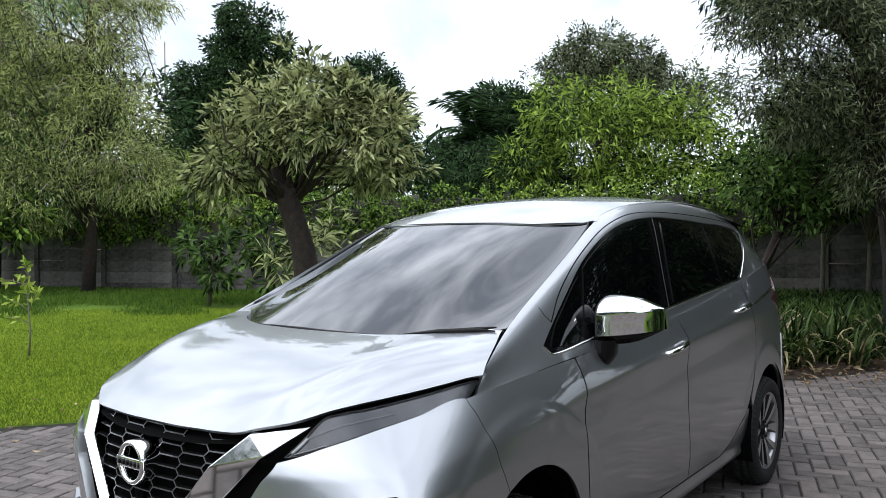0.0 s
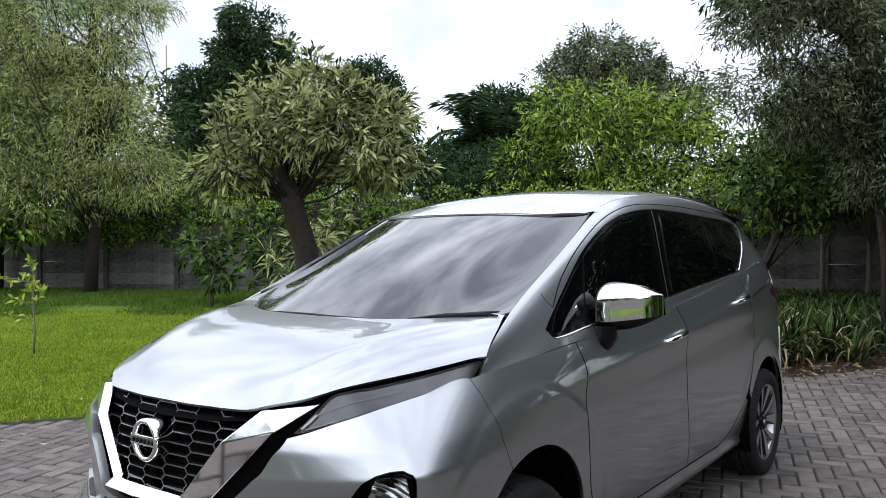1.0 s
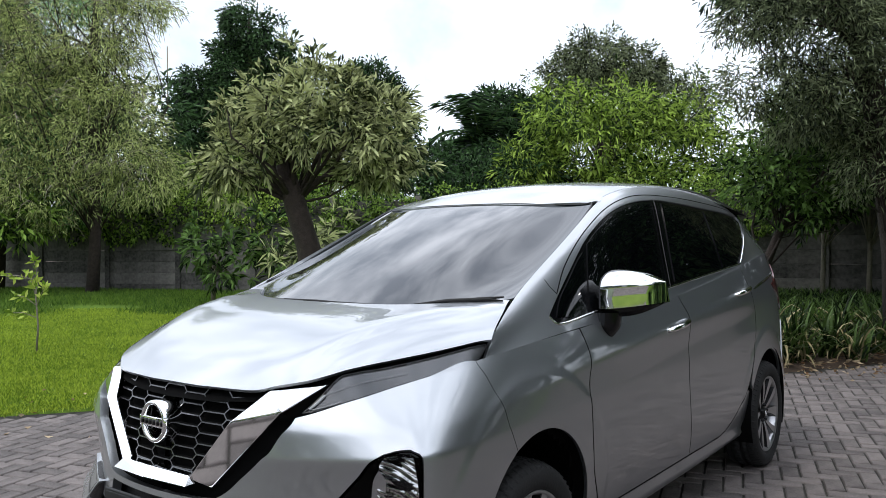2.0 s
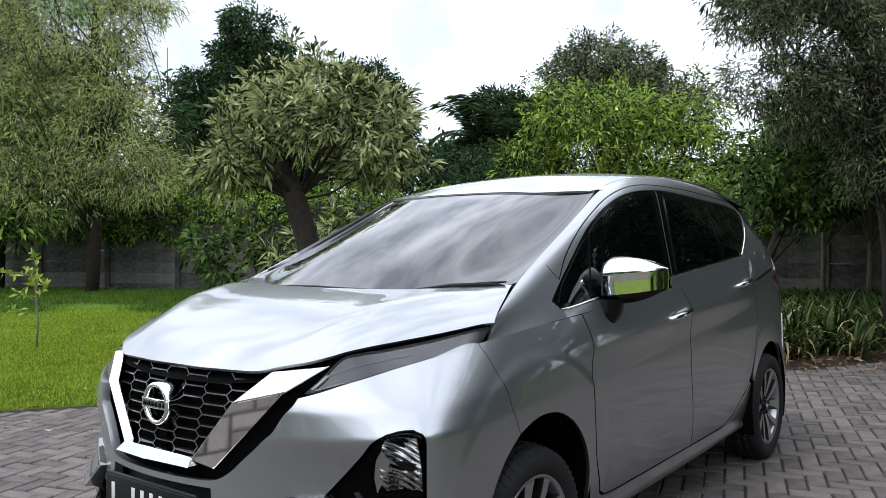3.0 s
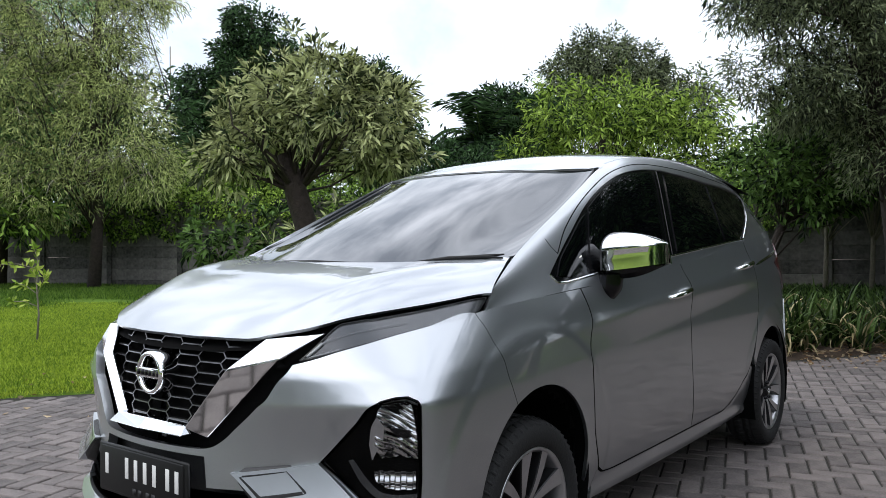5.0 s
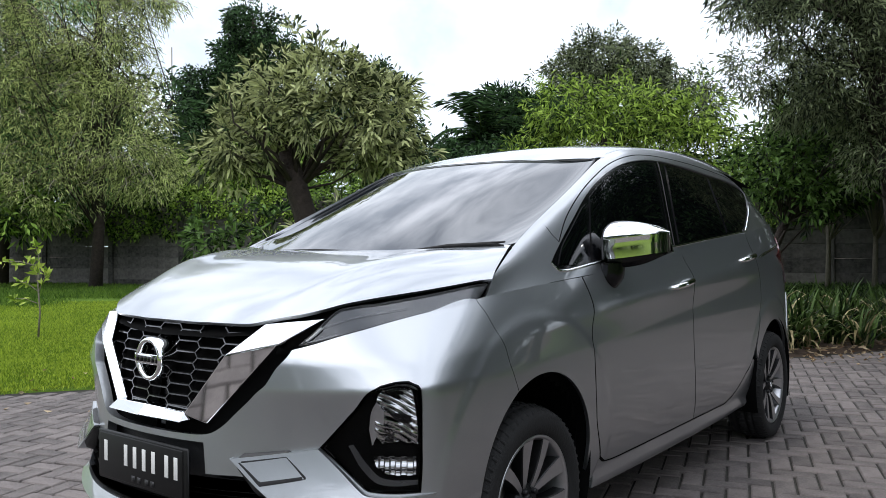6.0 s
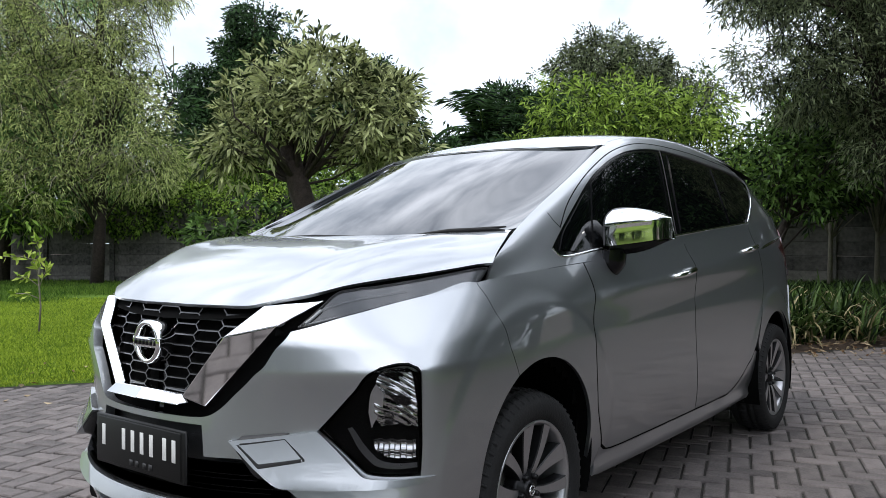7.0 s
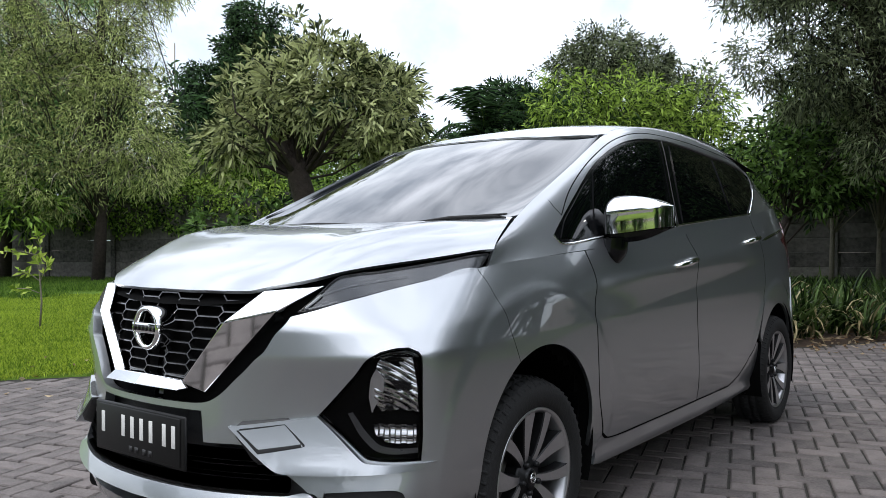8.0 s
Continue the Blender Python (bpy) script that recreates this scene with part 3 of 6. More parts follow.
def strip(sheet, uv, width, lift, closed=False, corner=38):
    """A thin raised moulding laid along places of a sheet: a half-round bead."""
    p = np.array(uv) * sheet.size
    l = smooth_loop(np.concatenate([p, p[-2:0:-1]]) if not closed else p, 0.015, corner)
    if not closed:
        k = int(np.argmin(((l - p[-1]) ** 2).sum(1)))
        l = l[: k + 1]
    q = np.clip(l / sheet.size, 0, 1)
    pos, nor = sheet.at(q[:, 0], q[:, 1]), sheet.normal(q[:, 0], q[:, 1])
    m = len(pos)
    vs, ns, fs = [], [], []
    for i in range(m):
        t = pos[(i + 1) % m if closed else min(i + 1, m - 1)] - pos[i - 1 if closed or i else 0]
        s = np.cross(nor[i], t)
        s = s / max(np.linalg.norm(s), 1e-9)
        for a in range(5):
            c, d = math.cos(math.pi * a / 4), math.sin(math.pi * a / 4)
            vs.append(pos[i] + s * c * width / 2 + nor[i] * (d * lift - 0.001))
            ns.append(s * c + nor[i] * (d + 0.05))
    for i in range(m if closed else m - 1):
        for a in range(4):
            j = (i + 1) % m
            fs.append((i * 5 + a, i * 5 + a + 1, j * 5 + a + 1, j * 5 + a))
    return np.array(vs), np.array(ns), fs


# ---- car materials ----
def paint(name):
    m = bpy.data.materials.new(name)
    m.use_nodes = True
    n, l = m.node_tree.nodes, m.node_tree.links
    p = n["Principled BSDF"]
    co, fl, ramp = n.new("ShaderNodeTexCoord"), n.new("ShaderNodeTexNoise"), n.new("ShaderNodeValToRGB")
    fl.inputs["Scale"].default_value, fl.inputs["Detail"].default_value = 900, 2
    ramp.color_ramp.elements[0].position, ramp.color_ramp.elements[0].color = 0.3, (0.34, 0.355, 0.37, 1)
    ramp.color_ramp.elements[1].position, ramp.color_ramp.elements[1].color = 0.7, (0.43, 0.45, 0.47, 1)
    l.new(co.outputs["Object"], fl.inputs["Vector"])
    l.new(fl.outputs["Fac"], ramp.inputs["Fac"])
    l.new(ramp.outputs["Color"], p.inputs["Base Color"])
    dust, mr = n.new("ShaderNodeTexNoise"), n.new("ShaderNodeMapRange")
    dust.inputs["Scale"].default_value, dust.inputs["Detail"].default_value = 3.0, 8
    mr.inputs["To Min"].default_value, mr.inputs["To Max"].default_value = 0.38, 0.43
    l.new(co.outputs["Object"], dust.inputs["Vector"])
    l.new(dust.outputs["Fac"], mr.inputs["Value"])
    l.new(mr.outputs["Result"], p.inputs["Roughness"])
    p.inputs["Metallic"].default_value = 0.97
    p.inputs["Coat Weight"].default_value, p.inputs["Coat Roughness"].default_value, p.inputs["Coat IOR"].default_value = 1.0, 0.010, 1.9
    return m


def glass(name, tint, clear):
    """A thin pane: part clear, part mirror, by a gloss that grows at grazing angles."""
    m = bpy.data.materials.new(name)
    m.use_nodes = True
    n, l = m.node_tree.nodes, m.node_tree.links
    n.remove(n["Principled BSDF"])
    tr, gl, mx, fr = n.new("ShaderNodeBsdfTransparent"), n.new("ShaderNodeBsdfGlossy"), n.new("ShaderNodeMixShader"), n.new("ShaderNodeFresnel")
    tr.inputs["Color"].default_value = (*tint, 1)
    gl.inputs["Roughness"].default_value = 0.01
    fr.inputs["IOR"].default_value = clear
    l.new(fr.outputs["Fac"], mx.inputs["Fac"])
    l.new(tr.outputs["BSDF"], mx.inputs[1])
    l.new(gl.outputs["BSDF"], mx.inputs[2])
    l.new(mx.outputs["Shader"], n["Material Output"].inputs["Surface"])
    return m


M_PAINT = paint("silver_paint")
M_CHROME = mat("chrome", (0.80, 0.80, 0.80), (0.86, 0.86, 0.86), 0.05, 1.0, scale=4)
M_GLOSS = mat("gloss_black", (0.0015, 0.0015, 0.002), (0.004, 0.004, 0.005), 0.12, spec=0.3)
M_PLASTIC = mat("black_plastic", (0.006, 0.006, 0.0065), (0.016, 0.016, 0.017), 0.55, bump=0.15, bscale=400)
M_RUBBER = mat("tyre_rubber", (0.004, 0.004, 0.004), (0.010, 0.010, 0.010), 0.8, scale=9, bump=0.2, bscale=120)
M_MACH = mat("machined_alloy", (0.38, 0.38, 0.39), (0.50, 0.50, 0.51), 0.30, 0.9, scale=8)
M_DARKALLOY = mat("dark_alloy", (0.005, 0.005, 0.0055), (0.012, 0.012, 0.013), 0.4, 0.4)
# Near-black: the shade of gaps, wells and recesses is put into the colour.
M_VOID = mat("shade_black", (0.0008, 0.0008, 0.0008), (0.002, 0.002, 0.002), 0.95, spec=0.1)
M_TINT = mat("tinted_glass", (0.0008, 0.001, 0.0014), (0.0016, 0.002, 0.0024), 0.015, spec=0.36)
M_WIND = mat("tinted_windscreen", (0.006, 0.008, 0.010), (0.010, 0.013, 0.016), 0.015, spec=0.8, coat=0.55)
M_LENS = glass("clear_lens", (0.97, 0.97, 0.97), 1.2)
M_REFL = mat("lamp_reflector", (0.42, 0.42, 0.43), (0.55, 0.55, 0.56), 0.08, 1.0)
M_LAMPDARK = mat("smoked_lamp", (0.035, 0.037, 0.04), (0.075, 0.08, 0.085), 0.14, 0.6, scale=10, coat=0.6)
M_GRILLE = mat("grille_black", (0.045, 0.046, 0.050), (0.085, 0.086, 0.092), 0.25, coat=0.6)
M_GUIDE = mat("light_guide", (0.20, 0.21, 0.22), (0.34, 0.35, 0.37), 0.2)
M_RED = mat("red_lamp", (0.05, 0.004, 0.004), (0.09, 0.006, 0.006), 0.1, coat=0.5)
M_PLATE = mat("plate_black", (0.004, 0.004, 0.004), (0.009, 0.009, 0.009), 0.45, spec=0.25)
M_WHITE = mat("plate_white", (0.6, 0.6, 0.58), (0.75, 0.75, 0.72), 0.4)
M_DISC = mat("brake_steel", (0.12, 0.11, 0.10), (0.25, 0.24, 0.23), 0.4, 0.8)


def flare(p):
    """Raised band round the wheel arches, with a soft upper edge."""
    r1 = np.hypot(p[:, 1] - 0.033, p[:, 2] - 0.39)
    r2 = np.hypot(p[:, 1] - 2.80, p[:, 2] - 0.36)
    k1, k2 = np.clip((0.560 - r1) / 0.040, 0, 1), np.clip((0.50 - r2) / 0.040, 0, 1)
    side = np.clip((p[:, 0] - 0.72) / 0.08, 0, 1)
    return side * (0.005 * k1 * k1 * (3 - 2 * k1) + 0.006 * k2 * k2 * (3 - 2 * k2))


def car_body(car):
    half_arch_f = arc(0.033, 0.39, 0.352, 180, 0, 14)
    # front bumper
    black_outer = [(0.493, 0.866), (0.469, 0.82), (0.405, 0.738), (0.332, 0.668), (0.287, 0.632), (0.246, 0.618), (0.135, 0.614)]
    drl_low = [(0.532, 0.878), (0.581, 0.899), (0.626, 0.918), (0.667, 0.938), (0.710, 0.958)]
    split = P((0.765, -0.212, 0.987)) + S((-0.203, 0.93), (-0.190, 0.87), (-0.172, 0.81), (-0.150, 0.755), (-0.128, 0.705))
    arch_front = [a for a in arc(0.033, 0.39, 0.352, 117, 180, 7)]
    bumper = F((0, 0.614), *black_outer[::-1], *drl_low) + split + S(*arch_front[1:], (-0.319, 0.30), (-0.31, 0.235)) + F((0.755, 0.235), (0.62, 0.225), (0.40, 0.225), (0, 0.225), (0, 0.275), (0.50, 0.285), (0.61, 0.335), (0.585, 0.385), (0.56, 0.395), (0.547, 0.406), (0.459, 0.467), (0.403, 0.507), (0.262, 0.510), (0.248, 0.596), (0, 0.596))
    bezel = F((0.571, 0.598), (0.609, 0.642), (0.647, 0.686), (0.680, 0.725), (0.713, 0.764), (0.730, 0.777), (0.758, 0.786), (0.784, 0.788), (0.808, 0.777), (0.818, 0.756), (0.815, 0.62), (0.812, 0.483), (0.698, 0.483), (0.662, 0.510))
    foglow = F((0.60, 0.395), (0.72, 0.405), (0.78, 0.40), (0.79, 0.35), (0.70, 0.335), (0.60, 0.34))
    blade = lambda p: 0.002 + 0.030 * np.clip((0.385 - p[:, 2]) / 0.05, 0, 1)
    b = shell("front_bumper", both(trim(S_BODY, bumper, (bezel, foglow), flare, 0.018, 0.03)), M_PAINT, car, "silver front bumper", custom=False)
    shell("lip_blade", both(trim(S_BODY, F((0, 0.378), (0.50, 0.382), (0.56, 0.392), (0.60, 0.360), (0.50, 0.345), (0, 0.338)), (), blade, 0.015, 0.02)), M_PAINT, b, "silver chin blade", custom=False)
    pair("fog_slot", trim(S_BODY, foglow, (), -0.02, 0.03, 0.0), M_PLASTIC, b)
    wing = F((0.344, 0.562), (0.467, 0.582), (0.571, 0.599), (0.662, 0.508), (0.698, 0.480), (0.812, 0.480), (0.845, 0.481), (0.775, 0.457), (0.507, 0.445), (0.436, 0.487))
    wz = lambda p: np.clip((0.60 - p[:, 2]) / 0.15, 0, 1) * 0.042 * np.clip((0.835 - p[:, 0]) / 0.12, 0, 1) + 0.002 + 0.007 * np.clip((0.84 - p[:, 0]) / 0.1, 0, 1)
    pair("bumper_wing", trim(S_BODY, wing, (), wz, 0.02, 0.05), M_PAINT, b, custom=False)
    cap = F((0.372, 0.553), (0.494, 0.575), (0.546, 0.520), (0.437, 0.497))
    shell_cap = strip(S_BODY, cap, 0.0016, 0.0005, True, 5)
    cz = wz(shell_cap[0])[:, None]
    pair("tow_cap_seam", (shell_cap[0] + shell_cap[1] * cz, shell_cap[1], shell_cap[2]), M_PLASTIC, b)
    shell("lower_intake", both(trim(S_BODY, F((0, 0.60), (0.27, 0.59), (0.42, 0.52), (0.60, 0.40), (0.62, 0.33), (0.50, 0.29), (0, 0.29)), (), -0.05, 0.04, 0)), M_PLASTIC, b)
    bars = [strip(S_BODY, F((0, z), (0.2, z), (x, z)), 0.012, 0.006) for z, x in ((0.478, 0.42), (0.445, 0.46), (0.412, 0.51))]
    for q in bars:
        shell("intake_bar", both((q[0] - q[1] * 0.03, q[1], q[2])), M_PLASTIC, b)
    # lamp pods in the bumper
    for sgn in (0, 1):
        m = mirrored if sgn else (lambda *a: a)
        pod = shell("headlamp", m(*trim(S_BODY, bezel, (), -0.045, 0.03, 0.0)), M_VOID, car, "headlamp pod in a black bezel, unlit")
        e = strip(S_BODY, bezel, 0.010, 0.004, True)
        shell("bezel", m(e[0] - e[1] * 0.014, e[1], e[2]), M_GLOSS, pod)
        flut = lambda p: -0.034 + 0.006 * np.abs(np.sin(p[:, 2] * 150 + p[:, 0] * 90)) + 0.012 * np.sin(p[:, 2] * 31) + 0.01 * np.cos(p[:, 0] * 70)
        shell("reflector", m(*trim(S_BODY, F((0.722, 0.735), (0.745, 0.764), (0.804, 0.762), (0.808, 0.612), (0.722, 0.610), (0.708, 0.640)), (), flut, 0.007, 0.008)), M_REFL, pod, custom=False)
        shell("inner_shade", m(*trim(S_BODY, F((0.745, 0.700), (0.800, 0.690), (0.803, 0.668), (0.765, 0.675)), (), -0.014, 0.02, 0.01)), M_GLOSS, pod)
        shell("side_facet", m(*trim(S_BODY, F((0.722, 0.728), (0.736, 0.700), (0.732, 0.668), (0.700, 0.608), (0.696, 0.650), (0.706, 0.700)), (), -0.010, 0.02, 0.01)), M_MACH, pod)
        fl2 = lambda p: -0.028 + 0.004 * np.sign(np.sin(p[:, 0] * 420 - p[:, 1] * 300)) + 0.004 * np.sin(p[:, 2] * 210)
        shell("indicator", m(*trim(S_BODY, F((0.695, 0.575), (0.802, 0.575), (0.802, 0.526), (0.735, 0.526), (0.708, 0.545)), (), fl2, 0.006, 0.008)), M_REFL, pod, custom=False)
        shell("trim_line", m(*trim(S_BODY, F((0.640, 0.602), (0.652, 0.606), (0.682, 0.556), (0.722, 0.518), (0.806, 0.515), (0.806, 0.502), (0.715, 0.502), (0.668, 0.545)), (), -0.018, 0.02, 0.012)), M_LAMPDARK, pod)
        lens = shell("lens", m(*trim(S_BODY, bezel, (), -0.008, 0.03, 0.0)), M_LENS, pod)
        lens.visible_shadow = False
        # slim upper lamp
        slim = P((0.497, -0.684, 0.868), (0.518, -0.639, 0.908), *[on_hood(x, y, -0.002) for x, y in ((0.545, -0.580), (0.60, -0.478), (0.66, -0.358), (0.714, -0.240))], (0.764, -0.140, 1.038), (0.768, -0.212, 0.988), (0.710, -0.385, 0.958), (0.667, -0.478, 0.938), (0.626, -0.552, 0.918), (0.581, -0.618, 0.899), (0.532, -0.668, 0.878))
        up = shell("daytime_lamp", m(*trim(S_BODY, slim, (), -0.005, 0.02, 0.012)), M_LAMPDARK, car, "slim smoked daytime lamp under the hood's edge")
        e = strip(S_BODY, slim, 0.009, 0.003, True)
        shell("lamp_border", m(e[0] - e[1] * 0.002, e[1], e[2]), M_GLOSS, up)
        for line, wd in ((((0.512, -0.676, 0.884), (0.531, -0.634, 0.920)), 0.020), (((0.534, -0.634, 0.922), (0.578, -0.566, 0.944), (0.622, -0.500, 0.957), (0.668, -0.422, 0.970)), 0.009), (((0.520, -0.674, 0.882), (0.578, -0.620, 0.905)), 0.011)):
            g = strip(S_BODY, P(*line), wd, 0.005)
            shell("light_guide", m(g[0] - g[1] * 0.004, g[1], g[2]), M_GUIDE, up)
        lens = shell("lens", m(*trim(S_BODY, slim, (), 0.001, 0.02, 0.0)), M_LENS, up)
        lens.visible_shadow = False
    # grille
    gr = shell("grille", both(trim(S_BODY, [(0.0, 0.99)] + P((0.20, -0.76, 0.93), (0.36, -0.712, 0.925), (0.45, -0.655, 0.94), (0.535, -0.585, 0.952), (0.518, -0.639, 0.908), (0.507, -0.680, 0.861)) + F(*black_outer[1:], (0, 0.614)), (), -0.062, 0.03, 0)), M_GLOSS, car, "black honeycomb grille")
    inner = [(0.385, 0.921), (0.345, 0.880), (0.311, 0.846), (0.275, 0.800), (0.222, 0.735), (0.175, 0.675)]
    honeycomb(gr, inner)
    taper = lambda p: np.clip((0.47 - p[:, 0]) / 0.17, 0.08, 1)
    up = lambda p: 0.004 + 0.052 * np.clip((0.95 - p[:, 2]) / 0.10, 0, 1) * taper(p)
    dn = lambda p: 0.004 + 0.056 * np.clip((p[:, 2] - 0.645) / 0.20, 0, 1) * taper(p)
    # faceted chrome: a blade facing up, an arm below it facing down, folded along one ridge
    tip, inner_top, ridge_in, ridge_out, foot_in, foot_out = [Vector(p) for p in ((0.517, -0.608, 0.948), (0.402, -0.732, 0.934), (0.318, -0.808, 0.847), (0.456, -0.732, 0.881), (0.170, -0.842, 0.668), (0.224, -0.799, 0.640))]
    bar = [Vector(p) for p in ((0.0, -0.852, 0.682), (0.170, -0.841, 0.678), (0.186, -0.866, 0.651), (0.0, -0.880, 0.652))]
    for name, quad, label, shift in (("chrome_blade", (tip, inner_top, ridge_in, ridge_out), "bright chrome grille blade", (-0.01, 0.045, -0.035)), ("chrome_arm", (ridge_out, ridge_in, foot_in, foot_out), "chrome grille surround arm", (0.006, 0.062, 0.01)), ("chrome_bar", bar, "chrome bar under the grille", (0.0, 0.04, 0.0))):
        for sg in (1, -1):
            bm = bmesh.new()
            a = [bm.verts.new((p.x * sg, p.y, p.z)) for p in quad]
            # the inner flank slopes in towards the grille
            back = [Vector((-0.017, 0.027, 0.0)) if p in (inner_top, ridge_in, foot_in) else Vector(shift) for p in quad]
            b = [bm.verts.new(((p.x + q.x) * sg, p.y + q.y, p.z + q.z)) for p, q in zip(quad, back)]
            bm.faces.new((a[0], a[1], a[3]))
            bm.faces.new((a[1], a[2], a[3]))
            bm.faces.new((b[3], b[1], b[0]))
            bm.faces.new((b[3], b[2], b[1]))
            for k in range(4):
                bm.faces.new((a[k], b[k], b[(k + 1) % 4], a[(k + 1) % 4]))
            bmesh.ops.recalc_face_normals(bm, faces=bm.faces)
            bmesh.ops.dissolve_limit(bm, angle_limit=radians(2), verts=bm.verts, edges=bm.edges)
            bmesh.ops.bevel(bm, geom=[e for e in bm.edges if e.calc_face_angle(0) > 0.6], offset=0.003, segments=2, profile=0.5, affect="EDGES")
            tagged(mesh_ob(name, bm, M_CHROME, gr, smooth=False), label)
    # hood
    hood = plan(S_HOOD, (0, -0.771), (0.12, -0.769), (0.20, -0.762), (0.28, -0.752), (0.352, -0.735), (0.398, -0.706), (0.474, -0.653), (0.515, -0.606), (0.548, -0.555), (0.631, -0.418), (0.716, -0.239), (0.767, -0.122), (0.722, 0.018), (0.672, 0.15), (0.60, 0.11), (0.534, 0.037), (0.444, -0.036), (0.305, -0.097), (0.141, -0.115), (0, -0.12))
    
    def crease(p):
        d = np.abs(p[:, 0]) - (0.447 + 0.385 * (p[:, 1] + 0.48))
        step = np.where(d < 0, np.exp(-((d / 0.09) ** 2)), np.exp(-((d / 0.022) ** 2)))
        return 0.003 + 0.013 * step * np.clip((p[:, 1] + 0.66) / 0.3, 0, 1) * np.clip((0.02 - p[:, 1]) / 0.12, 0, 1)


    shell("hood", both(trim(S_HOOD, hood, (), crease, 0.016, 0.012)), M_PAINT, car, custom=False)
    shell("hood_gap_backing", both(trim(S_HOOD, plan(S_HOOD, (0, -0.80), (0.20, -0.785), (0.40, -0.725), (0.55, -0.58), (0.66, -0.38), (0.75, -0.17), (0.775, -0.10), (0.72, 0.05), (0.64, 0.16), (0, 0.16)), (), -0.030, 0.04, 0)), M_VOID, car)
    # fenders
    rear_leg = [(0.385, 0.39), (0.40, 0.32), (0.47, 0.262)]
    fend = split + S(*arc(0.033, 0.39, 0.352, 112, 0, 14)[1:], *rear_leg[1:], (0.505, 0.36), (0.42, 0.541), (0.393, 0.828), (0.412, 1.009)) + top(0.405) + P((0.803, 0.3, 1.035), (0.796, 0.2, 1.026), (0.790, 0.1, 1.017), (0.784, 0.0, 1.008), (0.776, -0.1, 0.998), (0.770, -0.17, 0.991))
    pair("fender", trim(S_BODY, fend, (), flare, 0.014, 0.014), M_PAINT, car, custom=False)
    # doors, folded along a line that climbs to the rear
    def fold(p):
        d = p[:, 2] - 0.888 - 0.078 * p[:, 1]
        rise = np.where(d > 0, np.clip(1 - d / 0.07, 0, 1), np.clip(1 + d / 0.14, 0, 1))
        return 0.013 * rise * np.clip((p[:, 1] - 0.45) / 0.4, 0, 1) * np.clip((2.75 - p[:, 1]) / 0.5, 0, 1) + flare(p)


    fd = top(0.7, 0.414) + S((0.420, 1.009), (0.401, 0.828), (0.428, 0.541), (0.515, 0.364), (0.592, 0.331), (0.896, 0.319), (1.34, 0.316), (1.575, 0.316), (1.502, 0.534), (1.447, 0.751), (1.432, 1.012)) + top(1.405, 1.1)
    rd = top(2.0, 1.413) + S((1.440, 1.012), (1.455, 0.751), (1.510, 0.534), (1.583, 0.316), (2.055, 0.318), (2.207, 0.374), (2.390, 0.525), (2.500, 0.738), (2.545, 0.929), (2.494, 1.027), (2.445, 1.123)) + top(2.425)
    for d, nm in ((fd, "front_door"), (rd, "rear_door")):
        for ob, sg in zip(pair(nm, trim(S_BODY, d, (), fold, 0.016, 0.016), M_PAINT, car, custom=False), (1, -1)):
            hy = (1.16, 0.962) if nm == "front_door" else (2.17, 1.062)
            handle(ob, hy, sg)
    seams = (split, S((0.409, 1.040), (0.416, 1.009), (0.397, 0.828), (0.424, 0.541), (0.510, 0.364), (0.592, 0.327), (0.896, 0.314), (1.34, 0.312), (1.579, 0.312), (2.055, 0.313), (2.211, 0.370), (2.395, 0.522), (2.504, 0.738), (2.549, 0.929), (2.498, 1.027), (2.449, 1.123), (2.43, 1.19)), S((1.409, 1.095), (1.436, 1.012), (1.451, 0.751), (1.506, 0.534), (1.579, 0.316)))
    for q in seams:
        e = strip(S_BODY, q, 0.0055, 0.0012)
        pair("panel_seam", (e[0] + e[1] * fold(e[0])[:, None], e[1], e[2]), M_VOID, car)
    pair("hood_seam", strip(S_HOOD, plan(S_HOOD, (0.756, -0.105), (0.720, 0.02), (0.668, 0.154)), 0.008, 0.002), M_VOID, car)
    # sill, quarter, rear
    sill = S((0.475, 0.255), (0.52, 0.352), (0.60, 0.322), (1.0, 0.309), (2.05, 0.309), (2.215, 0.365), (2.40, 0.515), (2.445, 0.50), (2.44, 0.35), (2.40, 0.25), (2.2, 0.222), (0.60, 0.222))
    sb = lambda p: 0.022 * np.exp(-(((p[:, 2] - 0.262) / 0.02) ** 2))
    pair("sill", trim(S_BODY, sill, (), sb, 0.018, 0.02), M_PAINT, car, custom=False)
    quarter = top(3.0, 2.7, 2.433) + S((2.453, 1.123), (2.502, 1.027), (2.553, 0.929), (2.508, 0.738), (2.45, 0.56), *arc(2.80, 0.36, 0.345, 158, 25, 10), (3.22, 0.56), (3.30, 0.86), (3.34, 1.05)) + top(3.35)
    pair("quarter_panel", trim(S_BODY, quarter, (), fold, 0.022, 0.014), M_PAINT, car, custom=False)
    rb = S(*arc(2.80, 0.36, 0.345, 24, -8, 4), (3.12, 0.24)) + P((0.62, 3.55, 0.27), (0, 3.62, 0.27), (0, 3.66, 0.72), (0.45, 3.62, 0.72), (0.70, 3.52, 0.72)) + S((3.29, 0.84), (3.215, 0.555))
    shell("rear_bumper", both(trim(S_BODY, rb, (), 0.004, 0.04, 0.02)), M_PAINT, car)
    gate = P((0, 3.66, 0.74), (0.45, 3.62, 0.74), (0.68, 3.50, 0.76), (0.66, 3.48, 1.0), (0.60, 3.48, 1.24), (0.33, 3.56, 1.236), (0, 3.58, 1.236))
    tg = shell("tailgate", both(trim(S_BODY, gate, (), 0.002, 0.04, 0.02)), M_PAINT, car)
